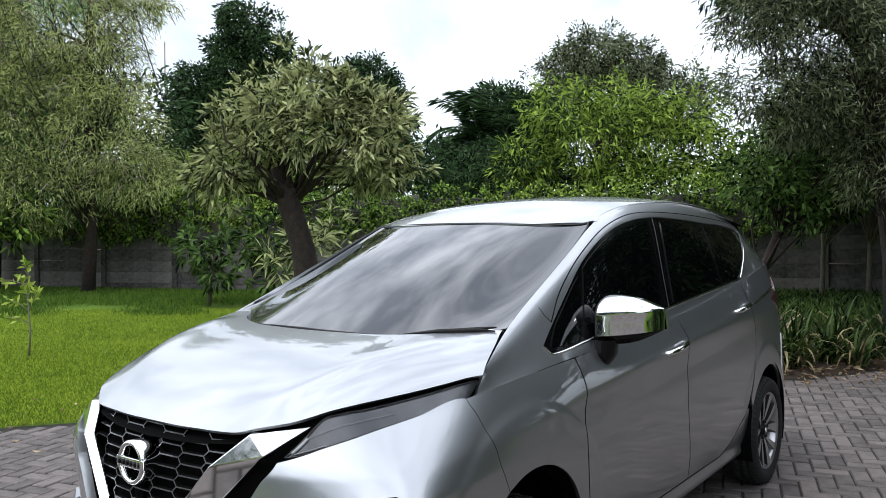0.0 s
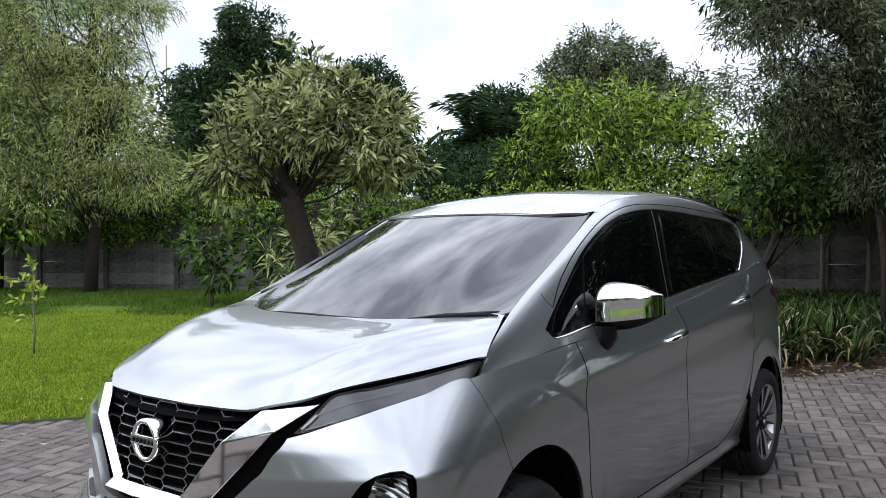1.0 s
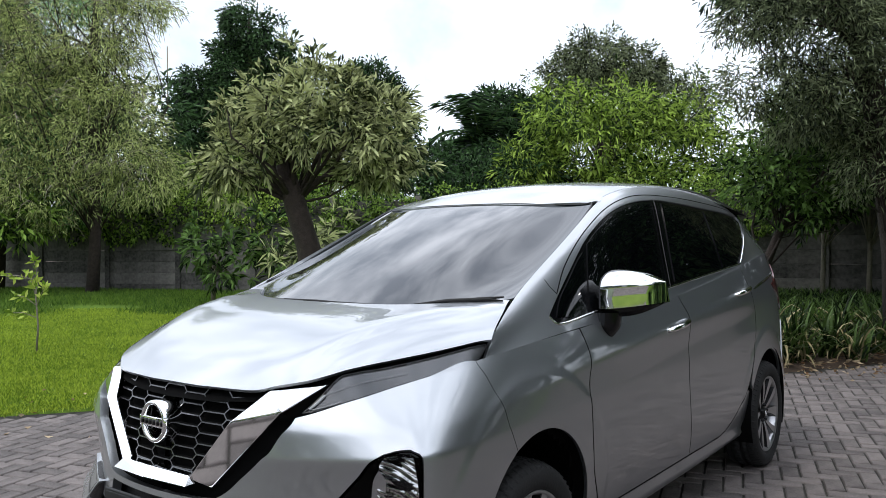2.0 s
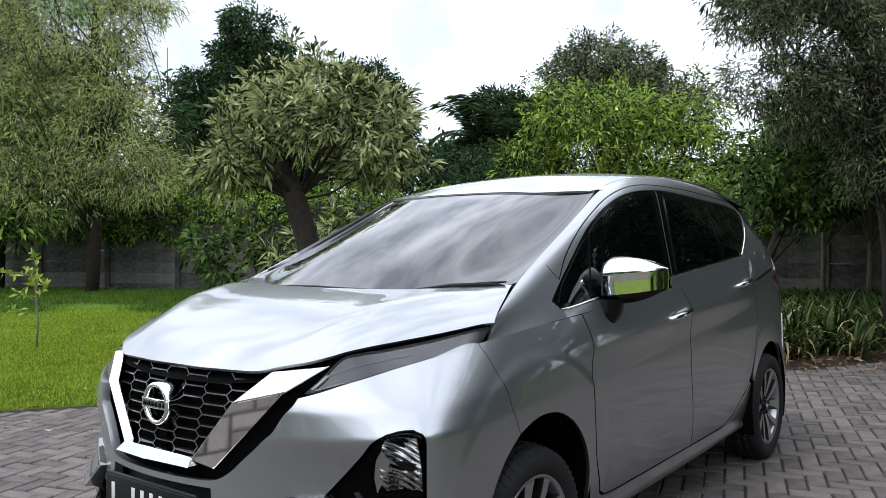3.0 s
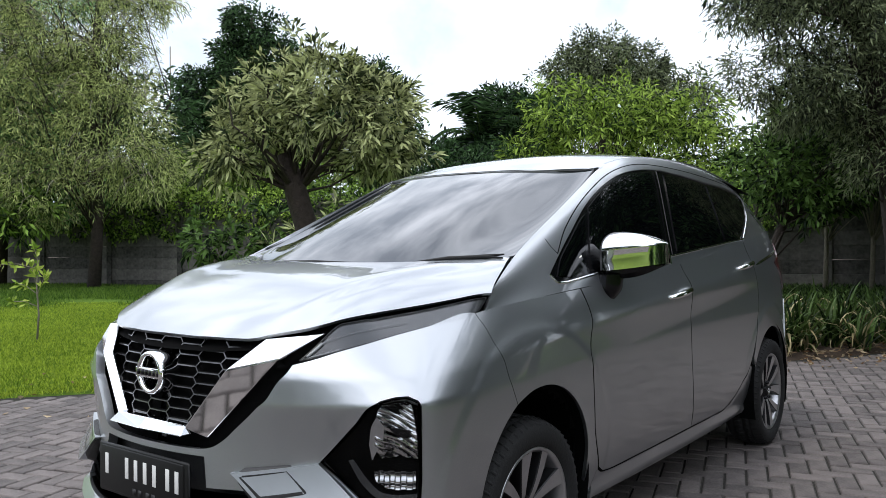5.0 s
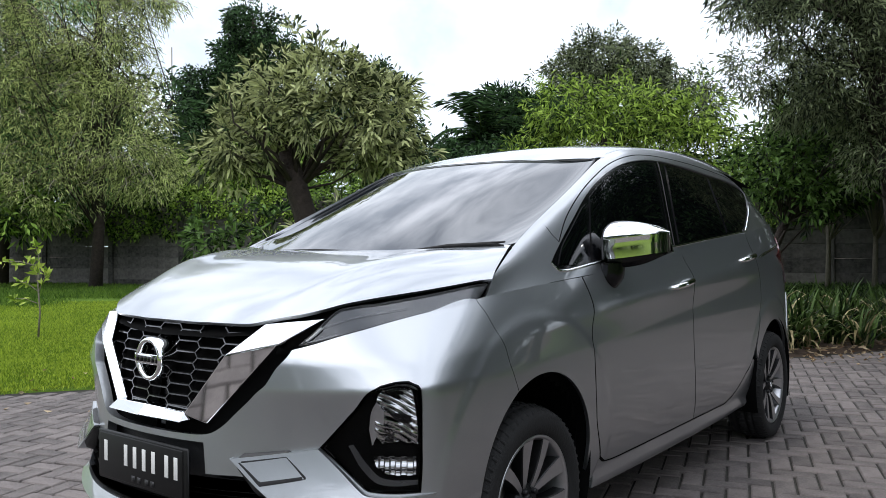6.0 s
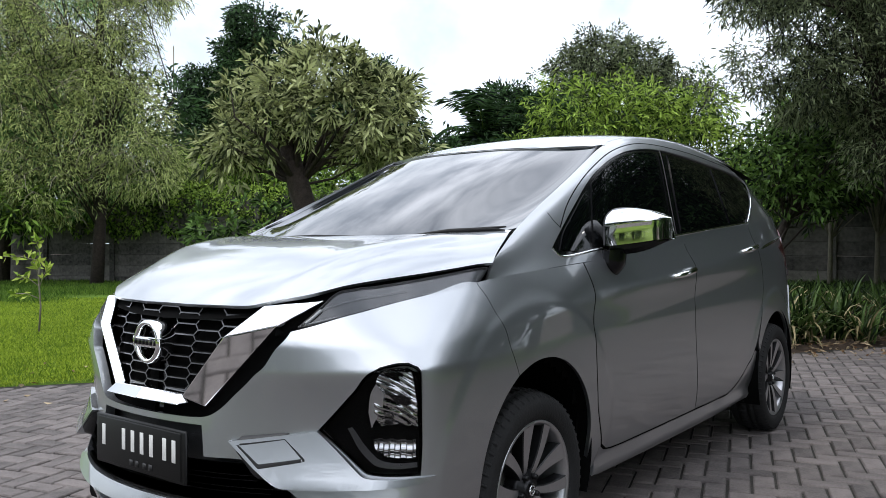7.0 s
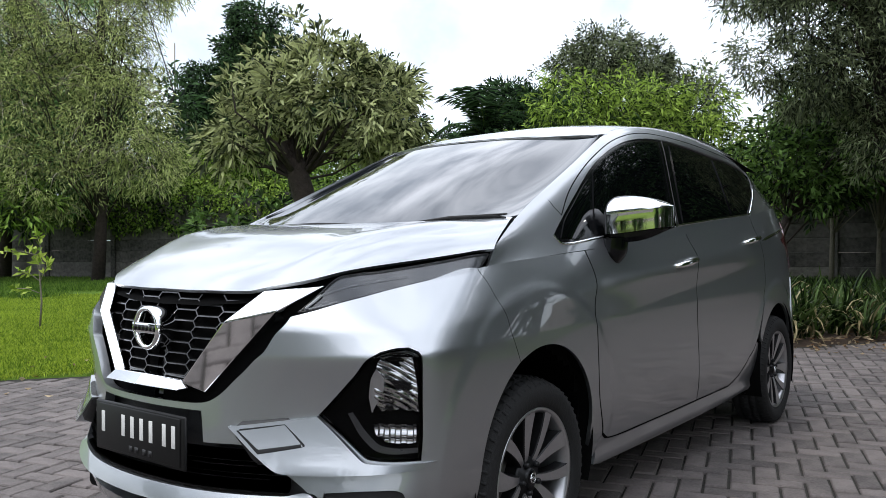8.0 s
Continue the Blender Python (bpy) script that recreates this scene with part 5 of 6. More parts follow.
def front_details(car):
    fy = lambda x, z: float(front_y(np.array([abs(x)]), np.array([z]))[0])
    # plain ring emblem with its bar
    em = new("emblem")
    em.parent = car
    bm = bmesh.new()
    lathe(bm, [(0.066, -0.055), (0.070, -0.004), (0.069, 0.010), (0.062, 0.016), (0.054, 0.012), (0.052, -0.004), (0.050, -0.055)], 48)
    for v in bm.verts:
        v.co = Vector((v.co.y * 0.92, fy(0, 0.815) - 0.012 - v.co.x, 0.815 + v.co.z * 0.95))
    bmesh.ops.recalc_face_normals(bm, faces=bm.faces)
    part("ring", bm, M_CHROME, em, "plain chrome ring emblem")
    bm = bmesh.new()
    y = fy(0, 0.815) - 0.020
    box(bm, (-0.068, y - 0.006, 0.800), (0.068, y + 0.012, 0.831), 0.003)
    part("bar", bm, M_CHROME, em)
    for i in range(6):
        bm = bmesh.new()
        box(bm, (-0.058 + i * 0.020, y - 0.0085, 0.807), (-0.046 + i * 0.020, y - 0.005, 0.824))
        part("bar_mark", bm, M_GLOSS, em)
    # number plate, its characters plain bars
    pl = new("number_plate")
    pl.parent = car
    y = fy(0.1, 0.50) - 0.012
    bm = bmesh.new()
    box(bm, (-0.232, y, 0.428), (0.232, y + 0.012, 0.582), 0.006)
    part("holder", bm, M_PLATE, pl)
    bm = bmesh.new()
    box(bm, (-0.215, y - 0.004, 0.437), (0.215, y + 0.001, 0.575), 0.003)
    q = part("plate", bm, M_PLATE, pl, "black number plate with plain white bars")
    for x in (-0.180, -0.070, -0.022, 0.026, 0.074, 0.140, 0.185):
        bm = bmesh.new()
        box(bm, (x - 0.009, y - 0.0055, 0.488), (x + 0.009, y - 0.0035, 0.552), 0.0008)
        part("bar", bm, M_WHITE, q)
    for x in (-0.03, 0.0, 0.04, 0.07):
        bm = bmesh.new()
        box(bm, (x - 0.009, y - 0.0055, 0.446), (x + 0.009, y - 0.0035, 0.464))
        part("date_bar", bm, M_PLASTIC, q)


def build_car():
    car = thing("car", (0, 0, 0), "silver compact people carrier parked on the paving", "car")
    inner_shell(car)
    car_body(car)
    front_details(car)
    for s in (1, -1):
        mirror(car, s)
    w = wheel()
    w.parent = car
    w.location = (0.755, 0.0, 0.316)
    for x, y, rz in ((0.755, 2.775, 0), (-0.755, 0.0, 180), (-0.755, 2.775, 180)):
        c = copy_thing(w, pose(x, y, 0.316, 25 if rz else 40, 0, rz))
        c.parent = car
    return car


build_car()

# ---- trees and shrubs ----
tree("tabebuia_tree", [spot(10.1, -1.66), spot(10.1, -1.68, 0.6), spot(10.1, -1.74, 1.3), spot(10.1, -1.92, 1.85), spot(10.1, -2.06, 2.35)], [0.19, 0.17, 0.155, 0.14, 0.10],
     [(spot(10.1, -1.7, 2.95), (0.85, 0.85, 0.60)), (spot(10.0, -2.45, 2.55), (0.60, 0.60, 0.46)), (spot(10.1, -0.95, 2.75), (0.62, 0.62, 0.58)), (spot(10.5, -1.2, 2.40), (0.55, 0.5, 0.30)), (spot(10.2, -0.38, 2.36), (0.18, 0.18, 0.16)), (spot(10.2, -1.6, 3.30), (0.5, 0.5, 0.30)), (spot(10.0, -0.95, 2.32), (0.36, 0.4, 0.24)), (spot(9.9, -2.75, 2.35), (0.32, 0.35, 0.42)), (spot(10.0, -0.78, 2.85), (0.28, 0.3, 0.3)), (spot(9.9, -2.2, 3.05), (0.4, 0.4, 0.25))],
     (0.150, 0.038), M_LEAF_TAB, "small tabebuia tree with silvery oblong leaves on the lawn", per_m2=17, per=24, size=0.13, seed=3, outward=1.3, limbs=34, fork=0.8, limb=0.6)
tree("feathery_tree", [spot(20.6, -9.1), spot(20.6, -9.0, 1.5), spot(20.6, -8.95, 3.2), spot(20.6, -9.1, 4.8), spot(20.6, -9.0, 6.4), spot(20.6, -8.9, 8.2)], [0.17, 0.145, 0.13, 0.12, 0.10, 0.05],
     [(spot(20.4, -10.6, 4.6), (1.9, 1.5, 1.9)), (spot(20.2, -8.5, 4.1), (1.4, 1.3, 1.5)), (spot(20.5, -9.6, 7.2), (2.3, 2.0, 1.7)), (spot(20.2, -11.6, 6.0), (1.6, 1.5, 1.9)), (spot(20.2, -7.6, 3.2), (1.0, 1.0, 0.9)), (spot(20.2, -10.2, 2.7), (1.3, 1.2, 0.8)), (spot(20.6, -7.9, 7.8), (0.8, 1.0, 0.6)), (spot(20.3, -8.5, 5.6), (0.9, 1.0, 1.0))],
     (0.17, 0.022), M_LEAF_FEATHER, "tall tree with drooping feathery olive foliage before the wall", per_m2=8, per=36, size=0.40, down=0.8, seed=5, limbs=90, fork=0.35, twigs=800, twig=0.6)
tree("needle_tree", [spot(22.5, -12.6), spot(22.5, -12.5, 2.5), spot(22.5, -12.3, 5.5), spot(22.5, -12.2, 8.0)], [0.2, 0.17, 0.12, 0.05],
     [(spot(22.5, -12.4, 6.9), (1.7, 1.5, 0.9)), (spot(22.0, -11.2, 5.6), (1.5, 1.3, 0.8)), (spot(22.0, -12.6, 4.7), (1.7, 1.4, 0.9)), (spot(21.8, -10.9, 3.7), (1.5, 1.2, 0.8)), (spot(21.8, -12.5, 3.0), (1.6, 1.2, 0.9)), (spot(21.6, -10.2, 2.5), (1.1, 0.9, 0.6)), (spot(22.5, -11.0, 8.3), (1.4, 1.3, 0.8))],
     (0.20, 0.022), M_LEAF_PINE, "deep green soft-needled tree beside the feathery tree", per_m2=9, per=40, size=0.34, down=0.5, seed=6, limbs=40, fork=0.3)
tree("dark_tree", [spot(46, -11.0), spot(46, -11.1, 6.0), spot(46, -11.1, 14.2)], [0.4, 0.3, 0.06],
     [(spot(46, -11.2, 13.6), (1.5, 1.4, 1.1)), (spot(46, -10.3, 12.0), (1.7, 1.6, 1.1)), (spot(46, -12.3, 12.3), (0.9, 0.9, 0.6)), (spot(46, -11.6, 10.9), (1.8, 1.6, 0.9)), (spot(46, -13.9, 10.3), (1.6, 1.4, 0.8)), (spot(46, -12.3, 9.5), (2.0, 1.8, 1.0)), (spot(46, -14.6, 9.2), (1.0, 1.0, 0.6)), (spot(46, -14.2, 8.0), (1.3, 1.3, 0.8)), (spot(46, -11.6, 8.0), (2.4, 2.0, 1.4)), (spot(46, -14.4, 6.6), (1.3, 1.3, 0.8)), (spot(46, -13.0, 5.4), (2.4, 2.2, 1.4)), (spot(46, -9.0, 8.0), (2.4, 2, 2.2))],
     (0.26, 0.11), M_LEAF_DARK, "tall dark green tree standing behind the wall", seed=7, per_m2=6, per=34, size=0.5, limbs=40, fork=0.3, group="trees behind the wall")
tree("dark_tree", [spot(47, -4.6), spot(47, -4.6, 6.0), spot(47, -4.5, 11.2)], [0.35, 0.28, 0.06],
     [(spot(47, -4.0, 10.8), (0.9, 0.9, 0.9)), (spot(47, -5.2, 11.0), (0.8, 0.8, 0.7)), (spot(47, -3.6, 9.6), (1.4, 1.3, 1.0)), (spot(47, -3.0, 8.0), (1.2, 1.3, 1.0)), (spot(47, -5.4, 8.6), (2.0, 1.8, 1.8)), (spot(47, -3.4, 6.2), (1.6, 1.6, 1.4))],
     (0.26, 0.11), M_LEAF_DARK, "dark green tree with rounded tops behind the wall", seed=8, per_m2=6, per=34, size=0.5, limbs=30, fork=0.3, group="trees behind the wall")
tree("grey_green_tree", [spot(40, 7.9), spot(40, 7.9, 5.0), spot(40, 7.8, 9.5)], [0.35, 0.28, 0.08],
     [(spot(40, 7.6, 10.2), (1.8, 1.6, 1.3)), (spot(40, 9.4, 9.6), (1.6, 1.5, 1.2)), (spot(40, 6.2, 9.5), (1.3, 1.3, 1.0)), (spot(40, 8.0, 8.2), (3.0, 2.2, 1.7)), (spot(40, 11.6, 8.0), (1.9, 1.8, 1.5)), (spot(40, 10.4, 9.8), (0.6, 0.6, 0.7))],
     (0.24, 0.08), M_LEAF_GREY, "grey-green tree with a broad loose crown behind the wall", seed=9, per_m2=7, per=26, size=0.45, limbs=60, fork=0.5, bark=M_BARKG, group="trees behind the wall")
tree("bright_green_tree", [spot(24, 4.6), spot(24, 4.6, 2.4), spot(24, 4.7, 4.4)], [0.2, 0.16, 0.07],
     [(spot(24, 3.6, 5.1), (1.2, 1.1, 0.9)), (spot(24, 5.6, 5.2), (1.3, 1.1, 0.8)), (spot(24, 4.5, 4.2), (2.0, 1.5, 1.1)), (spot(24, 2.6, 3.7), (1.0, 1.0, 0.8)), (spot(24, 6.6, 4.0), (1.5, 1.3, 1.2)), (spot(24, 7.4, 5.0), (0.9, 0.9, 0.8)), (spot(24, 8.3, 3.7), (1.0, 1.0, 0.9)), (spot(24, 9.2, 2.9), (1.1, 1.0, 0.9)), (spot(24, 4.8, 2.9), (3.2, 1.4, 0.9))],
     (0.26, 0.06), M_LEAF_BRIGHT, "leafy bright green tree rising over the wall", seed=10, per_m2=8, per=15, size=0.3, down=0.5, limbs=40, fork=0.5, group="trees behind the wall")


def palm(name, base, height, n, length, label, seed):
    rng = np.random.default_rng(seed)
    root = thing(name, base, label, "palm")
    bm = bmesh.new()
    tube(bm, [(0, 0, 0), (0.05, 0, height * 0.5), (0, 0, height)], [0.2, 0.16, 0.13], 10)
    part("trunk", bm, M_BARKG, root)
    for i in range(n):
        az, el = rng.uniform(0, 6.283), rng.uniform(0.1, 1.35)
        p = Vector((0, 0, height))
        d = Vector((math.cos(az) * math.cos(el), math.sin(az) * math.cos(el), math.sin(el)))
        pts, cs, ds = [], [], []
        for k in range(15):
            pts.append(p.copy())
            side = d.cross(Z).normalized()
            for s in (-1, 1):
                for q in range(3):
                    cs.append(p + d * (length / 15) * q / 3)
                    ds.append(side * s + d * 0.7 - Z * 0.35 + Vector(rng.normal(size=3)) * 0.12)
            d = (d - Z * 0.13).normalized()
            p = p + d * length / 15
        bm = bmesh.new()
        tube(bm, pts, [0.03 - 0.0017 * k for k in range(15)], 4)
        f = part("frond", bm, M_LEAF_MID, root)
        v, fc = leaves(rng, np.array(cs), np.array(ds), length * 0.26, 0.05)
        tagged(raw_ob("leaf_spray", v, fc, M_LEAF_DARK, f, smooth=False), kind="stuff")
    return root


palm("palm_tree", spot(30.5, 1.35), 4.9, 30, 2.6, "dark palm with arching feather fronds behind the wall", 12)
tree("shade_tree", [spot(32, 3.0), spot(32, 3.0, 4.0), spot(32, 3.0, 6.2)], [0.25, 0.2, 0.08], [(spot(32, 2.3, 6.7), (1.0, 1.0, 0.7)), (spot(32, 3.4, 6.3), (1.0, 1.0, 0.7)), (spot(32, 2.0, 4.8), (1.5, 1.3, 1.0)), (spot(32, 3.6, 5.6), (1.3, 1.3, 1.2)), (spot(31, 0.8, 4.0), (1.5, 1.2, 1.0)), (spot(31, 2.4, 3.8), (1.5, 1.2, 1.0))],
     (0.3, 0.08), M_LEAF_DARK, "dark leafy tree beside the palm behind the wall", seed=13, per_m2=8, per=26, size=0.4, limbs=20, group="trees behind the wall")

tree("olive_leaved_tree", [spot(9.3, 5.3, -0.05), spot(9.3, 5.25, 1.2), spot(9.3, 5.1, 2.3), spot(9.3, 4.9, 3.4), spot(9.3, 4.7, 4.4)], [0.16, 0.14, 0.13, 0.1, 0.05],
     [(spot(9.0, 4.2, 3.7), (0.75, 0.8, 0.6)), (spot(9.2, 4.9, 3.1), (0.9, 0.9, 0.7)), (spot(9.0, 4.0, 2.95), (0.55, 0.6, 0.5)), (spot(9.0, 5.0, 2.3), (0.6, 0.6, 0.5)), (spot(9.2, 3.6, 4.0), (0.5, 0.5, 0.35)), (spot(9.2, 4.6, 4.4), (1.2, 1.1, 0.6)), (spot(9.2, 3.45, 3.1), (0.25, 0.3, 0.35)), (spot(9.4, 5.9, 3.4), (0.9, 0.9, 1.2))],
     (0.088, 0.018), M_LEAF_GREY, "grey-green narrow-leaved tree overhanging the planting bed", seed=14, per_m2=23, per=40, size=0.2, down=0.55, limbs=70, fork=0.5)
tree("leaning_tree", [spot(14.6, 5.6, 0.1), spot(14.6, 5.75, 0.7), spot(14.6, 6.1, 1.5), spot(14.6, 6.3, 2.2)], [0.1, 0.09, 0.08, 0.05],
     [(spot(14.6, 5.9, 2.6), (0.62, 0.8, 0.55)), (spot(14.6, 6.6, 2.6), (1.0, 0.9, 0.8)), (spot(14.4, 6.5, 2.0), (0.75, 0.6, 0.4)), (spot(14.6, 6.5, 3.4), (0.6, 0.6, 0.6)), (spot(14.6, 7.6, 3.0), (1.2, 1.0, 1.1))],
     (0.17, 0.06), M_LEAF_SHADE, "leafy tree with shade-darkened leaves and a leaning trunk by the wall", seed=15, per_m2=12, per=16, size=0.25, limbs=40, fork=0.7)
# Added, mostly unseen: its crown keeps sky light off the bed and wall.
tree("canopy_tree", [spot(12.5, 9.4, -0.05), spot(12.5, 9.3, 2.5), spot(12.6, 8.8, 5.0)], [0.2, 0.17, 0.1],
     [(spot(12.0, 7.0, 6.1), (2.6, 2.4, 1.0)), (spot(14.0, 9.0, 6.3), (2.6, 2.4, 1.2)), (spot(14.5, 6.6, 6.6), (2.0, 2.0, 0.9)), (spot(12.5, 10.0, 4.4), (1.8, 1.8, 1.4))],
     (0.2, 0.06), M_LEAF_DARK, "added broad dark canopy, mostly out of view, that shades the planting bed", seed=19, per_m2=12, per=18, size=0.3, limbs=50, fork=0.6)
for k, (dep, sd) in enumerate(((15.6, 7.35), (15.4, 8.15))):
    tree("slender_tree", [spot(dep, sd, 0.1), spot(dep, sd + 0.03, 1.2), spot(dep, sd - 0.02, 2.6)], [0.05, 0.042, 0.03], [(spot(dep, sd + 0.2, 3.0), (0.8, 0.8, 0.6)), (spot(dep - 0.4, sd + 0.6, 2.5), (0.6, 0.6, 0.35))],
         (0.16, 0.05), M_LEAF_DARK, "slender young tree close to the concrete wall", seed=16 + k, per_m2=12, per=14, size=0.25, limbs=20, bark=M_BARKG, group="slender trees", fork=0.7)


def bush(name, blobs, leaf, material, label, seed, per_m2=14, per=14, size=0.2, down=0.1, limbs=10, outward=1.0, base=None):
    c = blobs[0][0]
    base = base or (c[0], c[1], 0.0)
    return tree(name, [base, (base[0] + 0.05, base[1], c[2] * 0.5), (c[0], c[1], c[2])], [0.05, 0.04, 0.02], blobs, leaf, material, label, seed=seed, per_m2=per_m2, per=per, size=size, down=down, limbs=limbs, outward=outward, category="shrub", group="shrubs", bark=M_BARKG)


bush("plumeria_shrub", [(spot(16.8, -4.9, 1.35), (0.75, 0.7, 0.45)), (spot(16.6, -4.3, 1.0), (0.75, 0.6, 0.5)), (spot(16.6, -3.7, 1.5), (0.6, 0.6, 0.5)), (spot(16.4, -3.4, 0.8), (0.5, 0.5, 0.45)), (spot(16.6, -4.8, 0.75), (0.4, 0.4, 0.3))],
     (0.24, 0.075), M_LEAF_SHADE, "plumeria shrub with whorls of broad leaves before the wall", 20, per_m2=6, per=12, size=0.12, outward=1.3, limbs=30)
bush("long_leaved_shrub", [(spot(15.5, -2.6, 1.2), (0.45, 0.45, 0.6)), (spot(15.5, -2.0, 1.5), (0.4, 0.4, 0.5)), (spot(15.5, -3.2, 0.9), (0.35, 0.35, 0.35))],
     (0.34, 0.05), M_LEAF_TAB, "shrub with long pale narrow leaves under the tree", 21, per_m2=6, per=12, size=0.12, outward=1.4)
bush("broadleaf_bush", [(spot(19.8, -11.5, 2.2), (1.0, 0.8, 0.8)), (spot(19.8, -10.5, 2.0), (0.8, 0.7, 0.6)), (spot(19.8, -12.3, 2.9), (1.1, 0.8, 1.1))],
     (0.26, 0.07), M_LEAF_MID, "broad-leaved bush hanging over the wall", 22, per_m2=8, per=14)


def vines():
    """Creeper over the wall's top, one mass per stretch."""
    d = Vector((0.94, 0.341, 0))
    a = Vector((-27.0, 6.78, 0))
    for i in range(12):
        p = a + d * (3.0 + i * 2.9)
        rng = np.random.default_rng(40 + i)
        blobs = []
        for k in range(7):
            q = p + d * (k * 0.45) + Vector((0.34, -0.94, 0)) * rng.uniform(-0.1, 0.35)
            hang = rng.uniform(0.0, 0.5) if i < 8 else rng.uniform(-0.4, 0.0)
            blobs.append(((q.x, q.y, 2.35 - hang), (0.5, 0.35, 0.36 + hang * 0.5)))
        bush("creeper", blobs, (0.10, 0.06), M_LEAF_MID if i % 3 else M_LEAF_BRIGHT, "leafy creeper draped over the concrete wall's top", 60 + i, per_m2=16, per=14, size=0.14, limbs=4, base=(p.x - 0.34, p.y + 0.94, 0))


vines()
for i in range(7):
    dep, sd = 25.5 - 0.2 * i, -9.5 + i * 2.0
    rng = np.random.default_rng(80 + i)
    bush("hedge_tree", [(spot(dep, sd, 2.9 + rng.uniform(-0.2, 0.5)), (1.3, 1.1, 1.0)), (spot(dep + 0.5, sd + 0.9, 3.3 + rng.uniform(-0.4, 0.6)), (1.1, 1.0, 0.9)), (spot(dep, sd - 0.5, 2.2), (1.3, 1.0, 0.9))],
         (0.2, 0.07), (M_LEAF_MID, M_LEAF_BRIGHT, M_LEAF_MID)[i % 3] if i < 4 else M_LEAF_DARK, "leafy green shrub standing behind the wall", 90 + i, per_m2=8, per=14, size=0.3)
for i in range(5):
    dep, sd, q = 27.5, -15.5 + i * 2.2, (1.0, 1.0, 0.9, 0.55, 0.5)[i]
    bush("hedge_tree", [(spot(dep, sd, 4.5 * q), (1.6, 1.4, 1.6 * q)), (spot(dep, sd + 0.8, 6.2 * q), (1.5, 1.4, 1.4 * q)), (spot(dep, sd, 2.6), (1.6, 1.2, 1.2))],
         (0.3, 0.09), M_LEAF_MID if i % 2 else M_LEAF_DARK, "tall leafy shrub standing behind the wall", 110 + i, per_m2=5, per=14, size=0.4)
bush("hedge_tree", [(spot(22, 8.4, 2.9), (1.2, 1.0, 0.8)), (spot(22, 9.5, 3.1), (1.3, 1.0, 1.0)), (spot(22, 9.8, 4.6), (1.1, 1.0, 0.9)), (spot(22, 10.6, 3.8), (1.4, 1.0, 1.3))],
     (0.17, 0.06), M_LEAF_MID, "dense green shrub behind the wall", 118, per_m2=12, per=20, size=0.3, limbs=24)

# ---- trees of the yard behind the standpoint, seen in the car's reflections ----
for k, (px, py, h) in enumerate(((7.2, 2.4, 6.4), (6.9, 4.8, 9.5), (7.4, 7.6, 9.0), (5.6, 14.2, 10.2), (7.4, 18.6, 11.0), (8.6, -3.4, 3.2), (11.5, -9.5, 5.0), (3.2, -17.5, 9.5), (-4.5, -18, 9.0), (-0.8, -19, 9.5), (-13, -14.5, 6.2), (3.0, 18.5, 10.0))):
    q = h / 8
    tree("yard_tree", [(px, py, -0.07), (px + 0.1, py, h * 0.4), (px, py + 0.1, h * 0.7)], [0.2 * q, 0.16 * q, 0.1 * q],
         [((px, py, h * 0.78), (2.2, 2.2, 1.9 * q)), ((px, py + 0.9, h * 0.55), (2.2, 2.2, 1.8 * q)), ((px + 0.5, py - 0.9, h * 0.38), (2.0, 2.0, 1.8 * q)), ((px + 0.9, py, h * 0.16), (1.6, 1.9, 1.2 * q))],
         (0.34, 0.12), M_LEAF_DARK, "leafy garden tree at the far side of the yard", seed=130 + k, per_m2=4.6, per=13, size=0.5, group="yard trees")

tree("tall_yard_tree", [(8.2, 11.0, -0.07), (8.1, 10.9, 4.0), (7.7, 10.6, 8.2)], [0.26, 0.2, 0.13],
     [((7.6, 10.6, 9.8), (3.0, 3.0, 1.7)), ((6.4, 8.4, 9.6), (2.4, 2.2, 1.5)), ((8.8, 13.2, 9.8), (2.4, 2.4, 1.6))],
     (0.3, 0.1), M_LEAF_DARK, "tall garden tree with a high spreading crown over the yard", seed=150, per_m2=4, per=14, size=0.5, limbs=40, group="yard trees")

# ---- small growth: lawn blades, planting bed, sapling, litter ----


def blades(name, pts, length, width, lean, material, label, seed):
    rng = np.random.default_rng(seed)
    d = rng.normal(size=(len(pts), 3)) * lean
    d[:, 2] = 1.0
    v, f = leaves(rng, pts, d, length, width, 0.2, 0.12)
    return tagged(raw_ob(name, v, f, material, smooth=False), label, "grass", kind="stuff")


def lawn_points(n, lo, hi, spread_to, seed, ok):
    rng = np.random.default_rng(seed)
    dep = lo + (hi - lo) * rng.uniform(0, 1, n) ** 1.25
    side = -dep * 0.60 + rng.uniform(0, 1, n) * dep * spread_to
    x, y = 2.157 - 0.5994 * dep + 0.8004 * side, -2.179 + 0.8004 * dep + 0.5994 * side
    ex = np.interp(y, [p[1] for p in EDGE], [p[0] for p in EDGE])
    keep = (x < ex - 0.02 + 0.05 * rng.normal(size=n)) & ok(x, y)
    x, y = x[keep], y[keep]
    z = np.array([lawn_z(a, b) for a, b in zip(x, y)])
    return np.stack([x, y, z], 1)


near = lawn_points(190000, 4.2, 16.0, 0.52, 201, lambda x, y: np.ones(len(x), bool))
blades("lawn_grass", near, 0.055, 0.009, 0.55, M_GRASS, "short mown lawn grass, yellow-green and uneven", 202)
def tall_zone(x, y):
    """Along the wall's foot, thinning out raggedly towards the mown lawn."""
    ahead = -(x - 2.157) * 0.5994 + (y + 2.179) * 0.8004
    ragged = 15.2 + 1.4 * np.sin(x * 1.3) * np.cos(y * 1.9) + np.random.default_rng(205).uniform(0, 3.4, len(x))
    return (y < 6.78 + (x + 27) * 0.3629 - 0.1) & (ahead > ragged)


